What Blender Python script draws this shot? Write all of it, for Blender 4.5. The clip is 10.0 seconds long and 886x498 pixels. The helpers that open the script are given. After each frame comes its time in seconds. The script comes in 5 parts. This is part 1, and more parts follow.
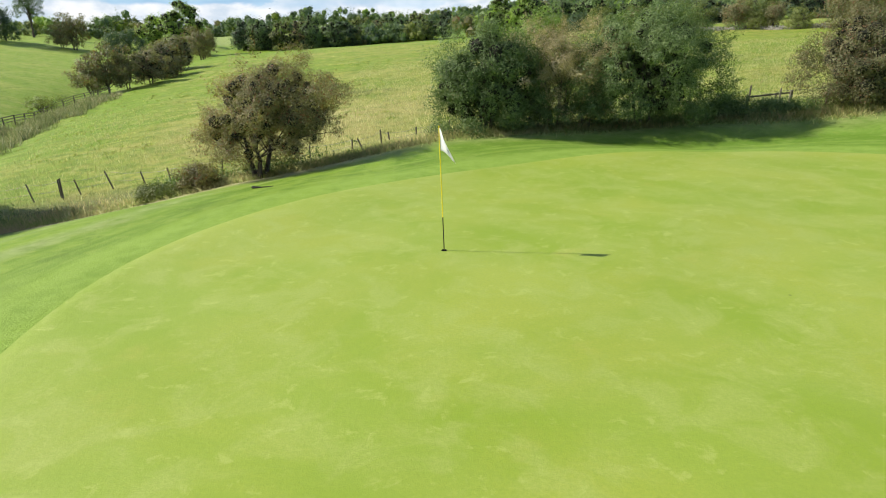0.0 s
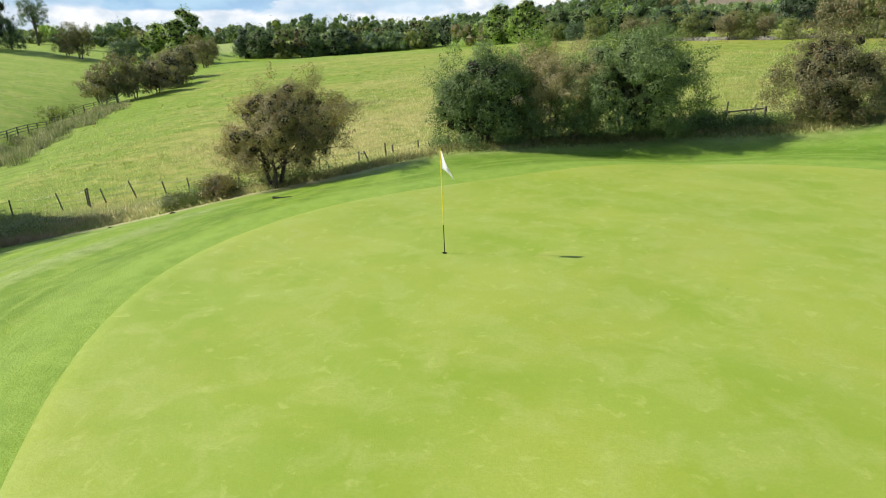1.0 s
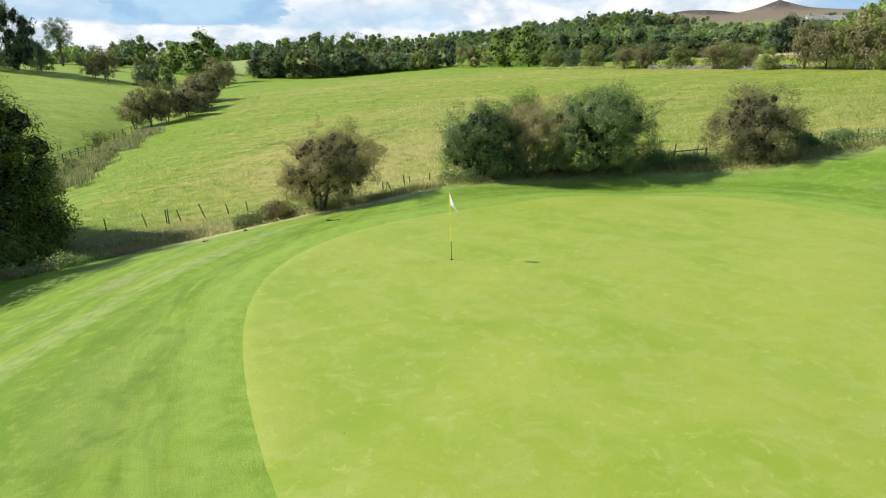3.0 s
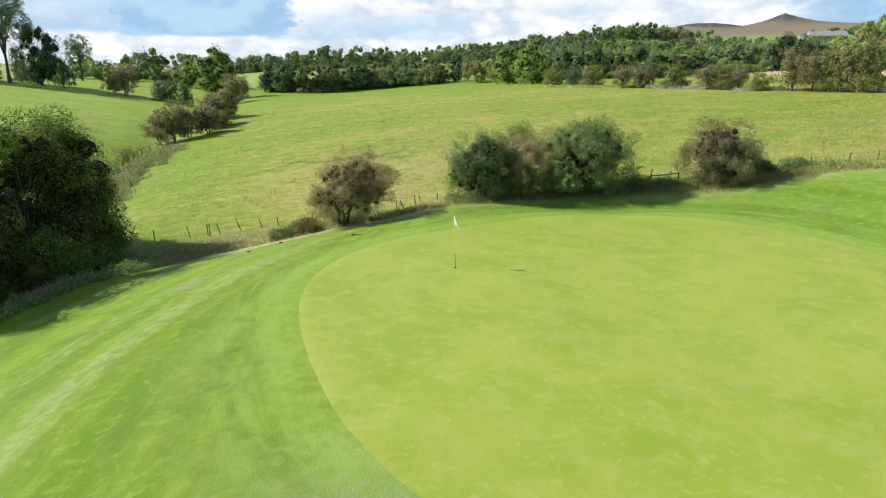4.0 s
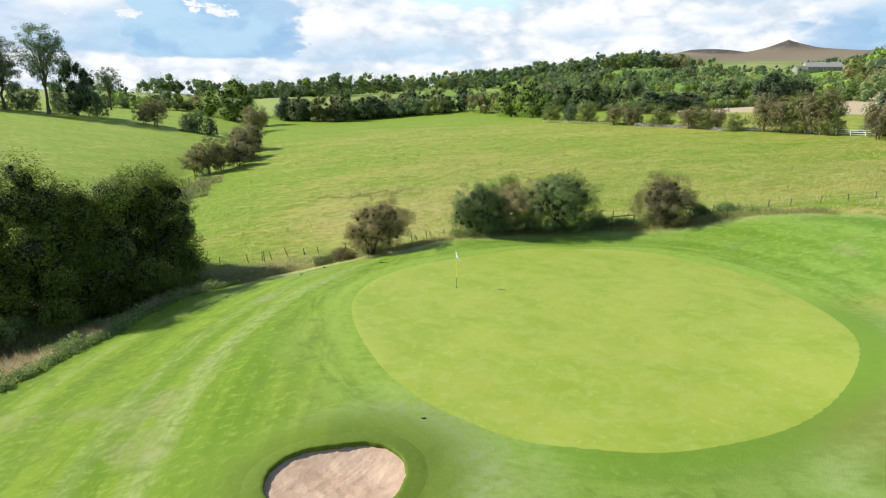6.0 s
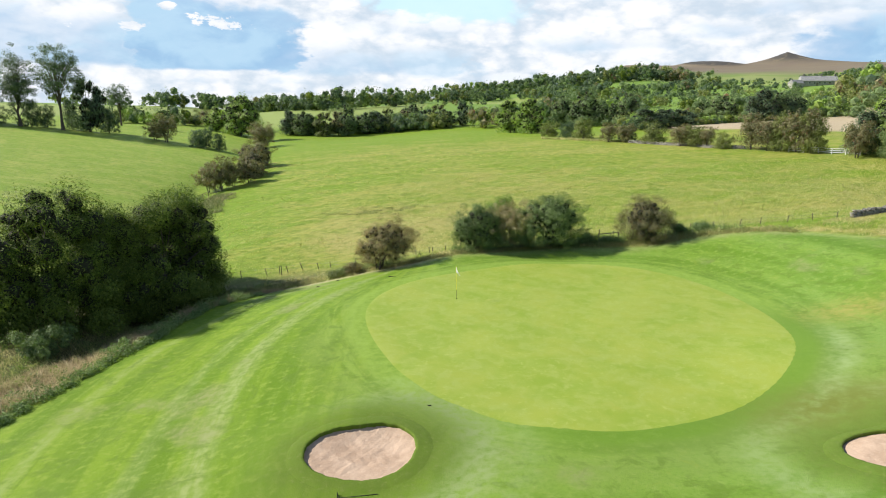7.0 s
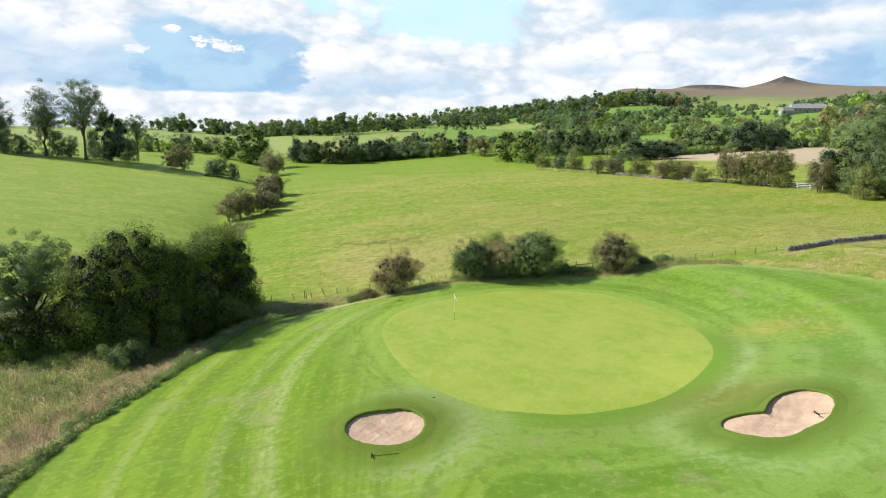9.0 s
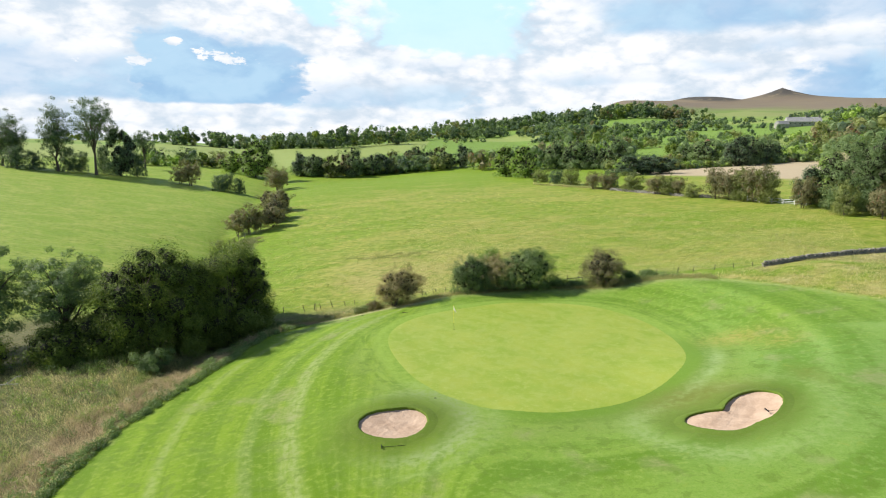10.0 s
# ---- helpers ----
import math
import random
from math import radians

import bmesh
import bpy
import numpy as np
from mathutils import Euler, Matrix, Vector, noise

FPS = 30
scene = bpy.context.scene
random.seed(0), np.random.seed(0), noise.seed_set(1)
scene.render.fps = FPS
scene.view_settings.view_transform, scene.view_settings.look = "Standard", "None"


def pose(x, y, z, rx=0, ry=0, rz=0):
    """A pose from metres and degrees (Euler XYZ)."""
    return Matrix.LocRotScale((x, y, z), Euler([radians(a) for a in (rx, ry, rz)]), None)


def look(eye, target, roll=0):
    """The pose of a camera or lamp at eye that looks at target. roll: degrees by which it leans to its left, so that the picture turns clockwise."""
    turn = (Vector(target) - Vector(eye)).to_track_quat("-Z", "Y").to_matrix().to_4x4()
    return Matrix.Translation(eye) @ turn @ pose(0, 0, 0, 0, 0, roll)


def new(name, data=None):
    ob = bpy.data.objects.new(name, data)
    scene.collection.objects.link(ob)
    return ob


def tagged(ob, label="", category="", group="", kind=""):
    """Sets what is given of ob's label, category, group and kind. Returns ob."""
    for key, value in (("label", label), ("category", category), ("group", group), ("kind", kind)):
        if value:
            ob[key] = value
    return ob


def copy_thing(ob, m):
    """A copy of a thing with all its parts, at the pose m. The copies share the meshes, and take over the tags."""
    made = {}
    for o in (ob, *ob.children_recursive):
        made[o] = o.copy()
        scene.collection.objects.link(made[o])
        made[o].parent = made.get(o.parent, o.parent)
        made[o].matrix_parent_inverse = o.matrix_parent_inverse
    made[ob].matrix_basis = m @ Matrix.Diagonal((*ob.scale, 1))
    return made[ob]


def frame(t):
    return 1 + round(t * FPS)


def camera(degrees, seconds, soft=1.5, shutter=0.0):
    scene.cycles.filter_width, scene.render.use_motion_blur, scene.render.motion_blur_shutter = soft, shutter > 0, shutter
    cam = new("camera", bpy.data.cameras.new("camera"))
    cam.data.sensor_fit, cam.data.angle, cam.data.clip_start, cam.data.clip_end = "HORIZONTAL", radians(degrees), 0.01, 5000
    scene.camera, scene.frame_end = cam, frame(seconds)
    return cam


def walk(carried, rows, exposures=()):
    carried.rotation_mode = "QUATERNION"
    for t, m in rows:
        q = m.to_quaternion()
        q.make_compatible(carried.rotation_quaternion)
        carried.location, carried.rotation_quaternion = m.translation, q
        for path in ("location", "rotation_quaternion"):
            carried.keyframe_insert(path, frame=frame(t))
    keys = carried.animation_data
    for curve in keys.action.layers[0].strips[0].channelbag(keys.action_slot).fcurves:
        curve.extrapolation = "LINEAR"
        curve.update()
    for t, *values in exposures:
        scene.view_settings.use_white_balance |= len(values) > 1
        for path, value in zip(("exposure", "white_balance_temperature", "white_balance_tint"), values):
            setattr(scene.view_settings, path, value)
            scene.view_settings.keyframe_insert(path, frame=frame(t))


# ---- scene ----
cam = camera(70.0, 10.0, soft=1.05)
walk(cam, [
    (0, look((-0.287, -10.421, 3.484), (0.198, 8.536, -2.870), -0.48)),
    (0.5, look((-0.310, -11.240, 3.733), (0.185, 7.737, -2.562), -0.55)),
    (1, look((-0.362, -12.316, 4.064), (0.145, 6.695, -2.126), -0.48)),
    (1.5, look((-0.452, -13.605, 4.453), (0.055, 5.436, -1.647), -0.40)),
    (2, look((-0.531, -15.177, 4.903), (-0.043, 3.892, -1.107), -0.38)),
    (2.5, look((-0.593, -16.987, 5.442), (-0.139, 2.115, -0.464), -0.36)),
    (4, look((-0.777, -23.995, 7.551), (-0.550, -4.756, 2.093), -0.06)),
    (4.5, look((-0.797, -26.541, 8.350), (-0.628, -7.254, 3.058), 0.01)),
    (5, look((-0.866, -29.057, 9.162), (-0.729, -9.728, 4.030), 0.10)),
    (5.5, look((-0.894, -31.668, 9.914), (-0.792, -12.296, 4.945), 0.26)),
    (7, look((-0.962, -38.915, 12.180), (-0.930, -19.423, 7.703), 0.28)),
    (7.5, look((-1.023, -41.304, 12.922), (-0.980, -21.771, 8.625), 0.33)),
    (8, look((-1.030, -43.657, 13.660), (-1.011, -24.090, 9.520), 0.37)),
    (8.5, look((-1.000, -46.013, 14.406), (-0.987, -26.416, 10.411), 0.42)),
    (9, look((-1.013, -48.424, 15.138), (-0.999, -28.795, 11.304), 0.40)),
    (9.5, look((-1.030, -50.811, 15.818), (-1.030, -31.150, 12.149), 0.42)),
    (10, look((-1.022, -53.205, 16.537), (-1.018, -33.512, 13.045), 0.37)),
])


# ---------- world, sun, exposure ----------
SUN_WAY = Vector((2.89, -0.55, -2.13)).normalized()      # the way the sunlight travels
sun = new("sun", bpy.data.lights.new("sun", "SUN"))
sun.data.energy, sun.data.angle, sun.data.color = 5.0, radians(0.5), (1.0, 0.94, 0.83)
sun.matrix_basis = Matrix.Translation((-60, 10, 60)) @ SUN_WAY.to_track_quat("-Z", "Y").to_matrix().to_4x4()
SUN_EL = math.asin(-SUN_WAY.z)
SUN_AZ = math.atan2(-SUN_WAY.x, -SUN_WAY.y)
scene.view_settings.exposure = 0.64


class Nodes:
    """Short hand for building a node tree."""

    def __init__(self, tree):
        self.tree = tree
        tree.nodes.clear()

    def add(self, kind, sets=(), **ins):
        n = self.tree.nodes.new(kind)
        sets = dict(sets)
        if "operation" in sets:
            n.operation = sets["operation"]
        if "interpolation_type" in sets:
            n.interpolation_type = sets["interpolation_type"]
        if "data_type" in sets:
            n.data_type = sets["data_type"]
        if "blend_type" in sets:
            n.blend_type = sets["blend_type"]
        if "attribute_name" in sets:
            n.attribute_name = sets["attribute_name"]
        if "sky_type" in sets:
            n.sky_type = sets["sky_type"]
        if "sun_disc" in sets:
            n.sun_disc = sets["sun_disc"]
        if "sun_elevation" in sets:
            n.sun_elevation = sets["sun_elevation"]
        if "sun_rotation" in sets:
            n.sun_rotation = sets["sun_rotation"]
        if "altitude" in sets:
            n.altitude = sets["altitude"]
        if "dust_density" in sets:
            n.dust_density = sets["dust_density"]
        for key, value in ins.items():
            key = key.replace("_", " ")
            sock = n.inputs[int(key[1:])] if key[0] == "i" and key[1:].isdigit() else n.inputs[key]
            self.put(sock, value)
        return n

    def put(self, sock, value):
        if isinstance(value, bpy.types.NodeSocket):
            self.tree.links.new(value, sock)
        elif isinstance(value, bpy.types.Node):
            self.tree.links.new(value.outputs[0], sock)
        elif sock.type == "RGBA" and len(value) == 3:
            sock.default_value = (*value, 1)
        else:
            sock.default_value = value

    def math(self, op, a, b=0.0, c=0.0):
        return self.add("ShaderNodeMath", {"operation": op}, i0=a, i1=b, i2=c).outputs[0]

    def ramp(self, x, lo, hi, a=0.0, b=1.0):
        n = self.add("ShaderNodeMapRange", {"interpolation_type": "SMOOTHSTEP"}, i0=x, i1=lo, i2=hi, i3=a, i4=b)
        return n.outputs[0]

    def mix(self, fac, a, b, kind="MIX"):
        n = self.add("ShaderNodeMix", {"data_type": "RGBA", "blend_type": kind})
        self.put(n.inputs[0], fac), self.put(n.inputs[6], a), self.put(n.inputs[7], b)
        return n.outputs[2]

    def noise(self, vec, scale, detail=4.0, rough=0.55, distort=0.0):
        return self.add("ShaderNodeTexNoise", Vector=vec, Scale=scale, Detail=detail, Roughness=rough, Distortion=distort).outputs[0]

    def scaled(self, vec, sx, sy, sz=1.0):
        return self.add("ShaderNodeVectorMath", {"operation": "MULTIPLY"}, i0=vec, i1=(sx, sy, sz)).outputs[0]

    def attr(self, name):
        return self.add("ShaderNodeAttribute", {"attribute_name": name}).outputs[2]

    def position(self):
        return self.add("ShaderNodeNewGeometry").outputs[0]

    def principled(self, color, rough, normal=None, metal=0.0, spec=0.3, tint=(1, 1, 1), **more):
        n = self.add("ShaderNodeBsdfPrincipled", Roughness=rough, Metallic=metal, **more)
        self.put(n.inputs["Base Color"], color)
        n.inputs["Specular IOR Level"].default_value = spec
        self.put(n.inputs["Specular Tint"], tint)
        if normal is not None:
            self.put(n.inputs["Normal"], normal)
        return n.outputs[0]

    def bump(self, height, strength, distance):
        return self.add("ShaderNodeBump", Height=height, Strength=strength, Distance=distance).outputs[0]

    def out(self, shader):
        n = self.add("ShaderNodeOutputMaterial")
        self.put(n.inputs[0], shader)


def material(name):
    m = bpy.data.materials.new(name)
    m.use_nodes = True
    return m, Nodes(m.node_tree)


def build_world():
    w = bpy.data.worlds.new("sky")
    scene.world = w
    w.use_nodes = True
    n = Nodes(w.node_tree)
    sky = n.add("ShaderNodeTexSky", {"sky_type": "NISHITA", "sun_disc": False, "sun_elevation": SUN_EL,
                                     "sun_rotation": SUN_AZ, "altitude": 150.0, "dust_density": 0.6})
    way = n.add("ShaderNodeTexCoord").outputs["Generated"]
    sep = n.add("ShaderNodeSeparateXYZ", Vector=way)
    x, y, z = sep.outputs
    az = n.math("MULTIPLY", n.math("ARCTAN2", x, y), 57.296)
    el = n.math("MULTIPLY", n.math("ARCSINE", z), 57.296)

    flat = n.add("ShaderNodeCombineXYZ", X=n.math("MULTIPLY", az, 0.1), Y=n.math("MULTIPLY", el, 0.2), Z=0.3).outputs[0]
    soft, big, mid, fine = n.noise(flat, 0.9, 5.0, 0.5, 0.3), n.noise(flat, 1.7, 7.0, 0.55, 0.3), n.noise(flat, 3.6, 7.0, 0.55, 0.2), n.noise(flat, 9.0, 6.0, 0.6, 0.2)
    # rounded heads: cells of two sizes push the cloud edges outwards
    bent = n.add("ShaderNodeVectorMath", {"operation": "ADD"}, i0=flat, i1=n.scaled(n.add("ShaderNodeTexNoise", Vector=flat, Scale=5.0, Detail=5.0).outputs[1], 0.16, 0.16, 0.0)).outputs[0]
    heads = n.math("SUBTRACT", 0.45, n.add("ShaderNodeTexVoronoi", Vector=bent, Scale=2.6).outputs["Distance"])
    heads = n.math("ADD", heads, n.math("MULTIPLY", n.math("SUBTRACT", 0.45, n.add("ShaderNodeTexVoronoi", Vector=bent, Scale=7.0).outputs["Distance"]), 0.45))
    heads = n.math("ADD", heads, n.math("MULTIPLY", n.math("SUBTRACT", fine, 0.5), 0.9))
    wa = n.math("ADD", az, n.math("ADD", n.math("MULTIPLY", n.math("SUBTRACT", mid, 0.5), 9.0), n.math("MULTIPLY", n.math("SUBTRACT", fine, 0.5), 2.6)))
    we = n.math("ADD", el, n.math("MULTIPLY", n.math("SUBTRACT", big, 0.5), 1.6))
    puffed = n.math("SUBTRACT", el, n.math("MULTIPLY", heads, 1.5))

    def bank(a0, a1, e0, e1, soft_a, soft_e, top=0.8, fall=0.0):
        """A cloud bank between two azimuths, with a level foot at e0 and a puffed top at e1 that falls towards the east."""
        p = n.math("MULTIPLY", n.ramp(wa, a0 - soft_a, a0 + soft_a), n.ramp(wa, a1 - soft_a, a1 + soft_a, 1.0, 0.0))
        head = n.math("ADD", puffed, n.math("MULTIPLY", n.math("SUBTRACT", az, a0), fall))
        q = n.math("MULTIPLY", n.ramp(we, e0 - soft_e, e0 + soft_e), n.ramp(head, e1 - top, e1 + top, 1.0, 0.0))
        return n.math("MULTIPLY", p, q)

    def puff(a, e, wa, we):
        """A small bright cloud with a frayed rim."""
        p = n.math("POWER", n.math("DIVIDE", n.math("SUBTRACT", az, a), wa), 2)
        q = n.math("POWER", n.math("DIVIDE", n.math("SUBTRACT", el, e), we), 2)
        return n.ramp(n.math("SUBTRACT", n.math("ADD", p, q), n.math("MULTIPLY", n.math("ADD", heads, n.math("SUBTRACT", fine, 0.5)), 3.6)), 0.1, 1.2, 1.0, 0.0)

    grey = bank(-25.5, -12.0, 2.6, 8.9, 1.2, 0.25, 0.7, 0.10)
    for k, args in ((0.72, (-60, -23.5, 2.7, 6.6, 2.5, 0.4, 1.0)), (0.55, (-13.0, 2.5, 2.4, 4.6, 1.5, 0.4, 0.9)), (1.0, (28.5, 60, 2.4, 6.4, 2.0, 0.8, 1.2)),
                    (0.45, (20, 27, 5.0, 6.0, 2.5, 0.4, 0.5)), (0.42, (-22, -13, 1.6, 2.1, 2.5, 0.25, 0.3)), (0.85, (13, 60, 8.4, 12.2, 5.0, 0.7, 1.5)), (0.5, (9, 20, 4.2, 5.4, 3.0, 0.5, 0.9)), (0.5, (24, 36, 6.6, 7.8, 3.0, 0.5, 0.8)), (0.30, (-8.0, 4.0, 5.6, 6.8, 3.0, 0.5, 0.8)), (0.35, (2, 14, 1.5, 2.6, 3.0, 0.4, 0.6))):
        grey = n.math("MAXIMUM", grey, n.math("MULTIPLY", bank(*args), k))
    # the banks are thicker and thinner inside
    grey = n.math("MULTIPLY", grey, n.ramp(n.math("ADD", n.math("MULTIPLY", soft, 0.5), n.math("MULTIPLY", big, 0.5)), 0.30, 0.58, 0.60, 1.0))
    for a, e, w, h in ((-26.0, 7.0, 0.75, 0.42), (-24.9, 5.9, 0.9, 0.40), (-22.6, 7.3, 1.0, 0.30), (-18.3, 6.3, 2.1, 0.62), (-14.4, 4.9, 0.75, 0.26), (-29.5, 5.6, 0.6, 0.25)):
        grey = n.math("SUBTRACT", grey, puff(a, e, w, h))
    dull = n.math("MULTIPLY", n.ramp(grey, 0.0, 1.0), 0.92)
    # blue between the clouds, with wisps across it
    slant = n.math("ADD", puffed, n.math("MULTIPLY", n.math("ADD", az, 17.0), 0.40))
    gap = n.math("MULTIPLY", n.ramp(slant, 12.1, 12.9), n.math("MULTIPLY", n.ramp(puffed, 6.6, 7.6), n.ramp(wa, 5.0, 8.5, 1.0, 0.0)))
    gap = n.math("MULTIPLY", gap, n.math("SUBTRACT", 1.0, n.math("MULTIPLY", bank(-9.5, -5.0, 7.5, 30, 1.0, 0.6), n.ramp(mid, 0.36, 0.56, 0.2, 0.85))))
    gap = n.math("MAXIMUM", gap, n.math("MULTIPLY", n.ramp(big, 0.56, 0.64), n.ramp(el, 13, 20)))
    cover = n.math("SUBTRACT", 1.0, n.math("MULTIPLY", gap, 0.92))
    shade = n.math("ADD", n.math("ADD", n.math("MULTIPLY", big, 0.5), n.math("MULTIPLY", soft, 0.25)), n.math("MULTIPLY", n.math("SUBTRACT", 0.45, heads), 0.30))
    shade = n.math("ADD", shade, n.ramp(az, 6.0, 26.0, 0.0, 0.06))
    white = n.mix(n.ramp(shade, 0.44, 0.72), (0.735, 0.74, 0.75), (0.45, 0.53, 0.61))
    cloud = n.mix(dull, white, n.mix(n.ramp(big, 0.38, 0.64), (0.215, 0.385, 0.575), (0.35, 0.52, 0.66)))
    clear = n.mix(n.ramp(el, 0, 14), (0.55, 0.68, 0.74), (0.44, 0.68, 0.78))
    up = n.ramp(el, 18, 36)
    lit = n.mix(1.0, sky.outputs[0], (0.10, 0.10, 0.10), "MULTIPLY")
    low = n.mix(cover, clear, cloud)
    # overhead and behind, the cloud thins out to blue sky
    thin = n.mix(n.math("MULTIPLY", n.ramp(big, 0.5, 0.6), 0.35), lit, cloud)
    up = n.math("MAXIMUM", up, n.ramp(n.math("ABSOLUTE", az), 60, 95))
    colour = n.mix(1.0, n.mix(up, low, thin), (0.91, 0.91, 0.92), "MULTIPLY")
    bg = n.add("ShaderNodeBackground", Color=colour, Strength=1.0)
    o = n.add("ShaderNodeOutputWorld")
    n.put(o.inputs[0], bg)


build_world()


# ---------- the lie of the land ----------
def sstep(a, b, x):
    t = np.clip((x - a) / (b - a), 0, 1)
    return t * t * (3 - 2 * t)


def bump2(x, y, cx, cy, rx, ry):
    return np.exp(-((x - cx) / rx) ** 2 - ((y - cy) / ry) ** 2)


def wave(x, y, s, k):
    """Soft unevenness of about unit height and wavelength s."""
    x, y = x / s, y / s
    return (np.sin(5.1 * x + 1.7 * k + 1.9 * np.sin(2.3 * y + k)) + np.sin(4.3 * y + 2.9 * k + 1.6 * np.sin(3.1 * x - k))
            + 0.6 * np.sin(9.7 * x - 7.9 * y + k)) / 2.6


def valley_x(y):
    return -20 - 0.36 * np.clip(y, -200, 65) - 0.17 * np.clip(y - 65, 0, 180) - 0.35 * np.clip(y - 245, 0, 3000)


def field_z(x, y):
    u = x - valley_x(y)
    zv = -4.7 + 0.019 * np.clip(y, -100, 240)
    k = 1 - 0.45 * sstep(110, 230, y)
    r, l = np.clip(u, 0, None), np.clip(-u, 0, None)
    rise = k * (2.2 * (1 - np.exp(-r / 10)) + 0.052 * np.clip(r, 0, 125))
    left = 1.2 * (1 - np.exp(-l / 6)) + 0.115 * np.clip(l, 0, 70) * (1 - 0.35 * sstep(100, 240, y)) + 0.03 * np.clip(l - 70, 0, 400)
    far = 0.016 * np.clip(y - 240, 0, 700)
    right = 0.095 * np.clip(x - 70, 0, 420) * sstep(60, 260, y)
    d = np.hypot(x, y)
    ratio = x / np.maximum(y, 1)
    ridge = 16 * sstep(520, 950, y) * sstep(-250, 500, x) * (1 - sstep(0.27, 0.42, ratio))
    sag = 0.023 * np.clip(d - 480, 0, 900) * sstep(0.0, -0.22, ratio) + 0.016 * np.clip(d - 480, 0, 700) * sstep(0.34, 0.46, ratio)
    moor = 0.063 * np.clip(d - 1300, 0, 2500) * sstep(0.17, 0.29, ratio) * (1 + 0.07 * sstep(0.52, 0.66, ratio)) * sstep(900, 1500, y)
    peak = 82 * np.exp(-np.hypot((x - 1768) / 230, (y - 3350) / 420) * 1.7) + 30 * np.exp(-(np.abs((x - 1425) / 115) ** 3 + np.abs((y - 3500) / 300) ** 3))
    drop = 0.035 * np.clip(d - 1100, 0, 1e5) * sstep(0.14, -0.05, x / np.maximum(y, 1)) * sstep(900, 1400, y)
    mound = 1.2 * bump2(x, y, 43, 24, 15, 13) - 1.9 * bump2(x, y, -32, 204, 34, 45) - 0.9 * bump2(x, y, -36, 56, 20, 34)
    rough = mound + 0.10 * wave(x, y, 9.0, 1.0) * sstep(15, 30, y) + 0.9 * wave(x, y, 160.0, 2.0) * sstep(240, 500, y)
    return zv + rise + left + far + right + ridge + moor + peak - drop - sag + rough


def left_edge(y):
    return -22.5 + 0.26 * np.clip(y + 14, 0, 40) + 0.35 * np.clip(y - 4, 0, 30) + 1.0 * np.clip(y - 8, 0, 30)


def far_edge(x):
    return 12.0 + 0.02 * np.clip(x, -2, 20) - 0.06 * np.clip(x - 20, 0, 40) ** 2 - 0.13 * np.clip(-2 - x, 0, 40) + 1.75 * np.exp(-((x - 9.6) / 5.2) ** 2)


def harmonic(th, co):
    r = np.full_like(th, co[0])
    for k in range(1, len(co) // 2 + 1):
        r = r + co[2 * k - 1] * np.cos(k * th) + co[2 * k] * np.sin(k * th)
    return r


GREEN_C, GREEN_R = (6.4, -3.6), (12.43, 0.09, -0.16, -0.54, 0.29, -0.12, 0.36, -0.01, -0.31)
BUNKERS = (((-3.9, -18.0), (1.76, 0.02, -0.02, 0.27, 0.03, -0.06, 0.05)),
           ((15.63, -19.05), (2.11, 0.36, -0.39, 0.65, 0.66, -0.13, 0.21, -0.01, 0.04, -0.11, 0.02)))


def outside(x, y, c, co):
    """Distance outside a harmonic outline, negative within."""
    dx, dy = x - c[0], y - c[1]
    return np.hypot(dx, dy) - harmonic(np.arctan2(dy, dx), co)


def course_z(x, y):
    z = 0.072 * (x - 1.0)
    z = np.where(z < 0, z * 1.7, z + 0.035 * np.clip(x - 8, 0, 60))
    z = np.clip(z, -2.9, 3.9)
    g = 1 - sstep(0.75, 1.45, np.hypot((x - 6.6) / 15.5, (y + 3.2) / 17.0))
    z = z * (1 - g) + g * 0.012 * (x - 4)
    z = z + 0.75 * bump2(x, y, 18.5, -14, 5, 7) - 0.27 * sstep(6, 16, -x) * sstep(2, 14, y)
    z = z - 0.5 * sstep(4, 11, y) * sstep(1, -6, x) + 0.22 * bump2(x, y, 3.5, 12.5, 4.5, 4.5)
    z = z - 0.34 * bump2(x, y, 9.0, 11.2, 6.0, 1.5)            # shallow dip behind the green
    w = np.exp(-(np.hypot((x + 3.9) / 3.9, (y + 18.0) / 3.6)) ** 4)          # shoulder that holds the western sand pit
    z = z * (1 - w) + w * (-0.20 + 0.13 * (y + 18.0) + 0.03 * (x + 3.9))
    return z + 0.035 * wave(x, y, 7.0, 3.0)


def terrain(x, y):
    """The land without the sand pits."""
    x, y = np.asarray(x, float), np.asarray(y, float)
    w = sstep(10.5, 26.5, y)
    s = sstep(0, 7, left_edge(y) - x)
    f = field_z(x, y)
    z = course_z(x, y) * (1 - w) + f * w
    return z * (1 - s) + np.minimum(z, f) * s


def ground_z(x, y):
    return float(terrain(x, y))


def mown_mask(x, y):
    jag = 0.22 * wave(x, y, 2.1, 5.0)
    return sstep(-0.35, 0.35, x - left_edge(y) + jag) * sstep(-0.35, 0.35, far_edge(x) - y + jag)


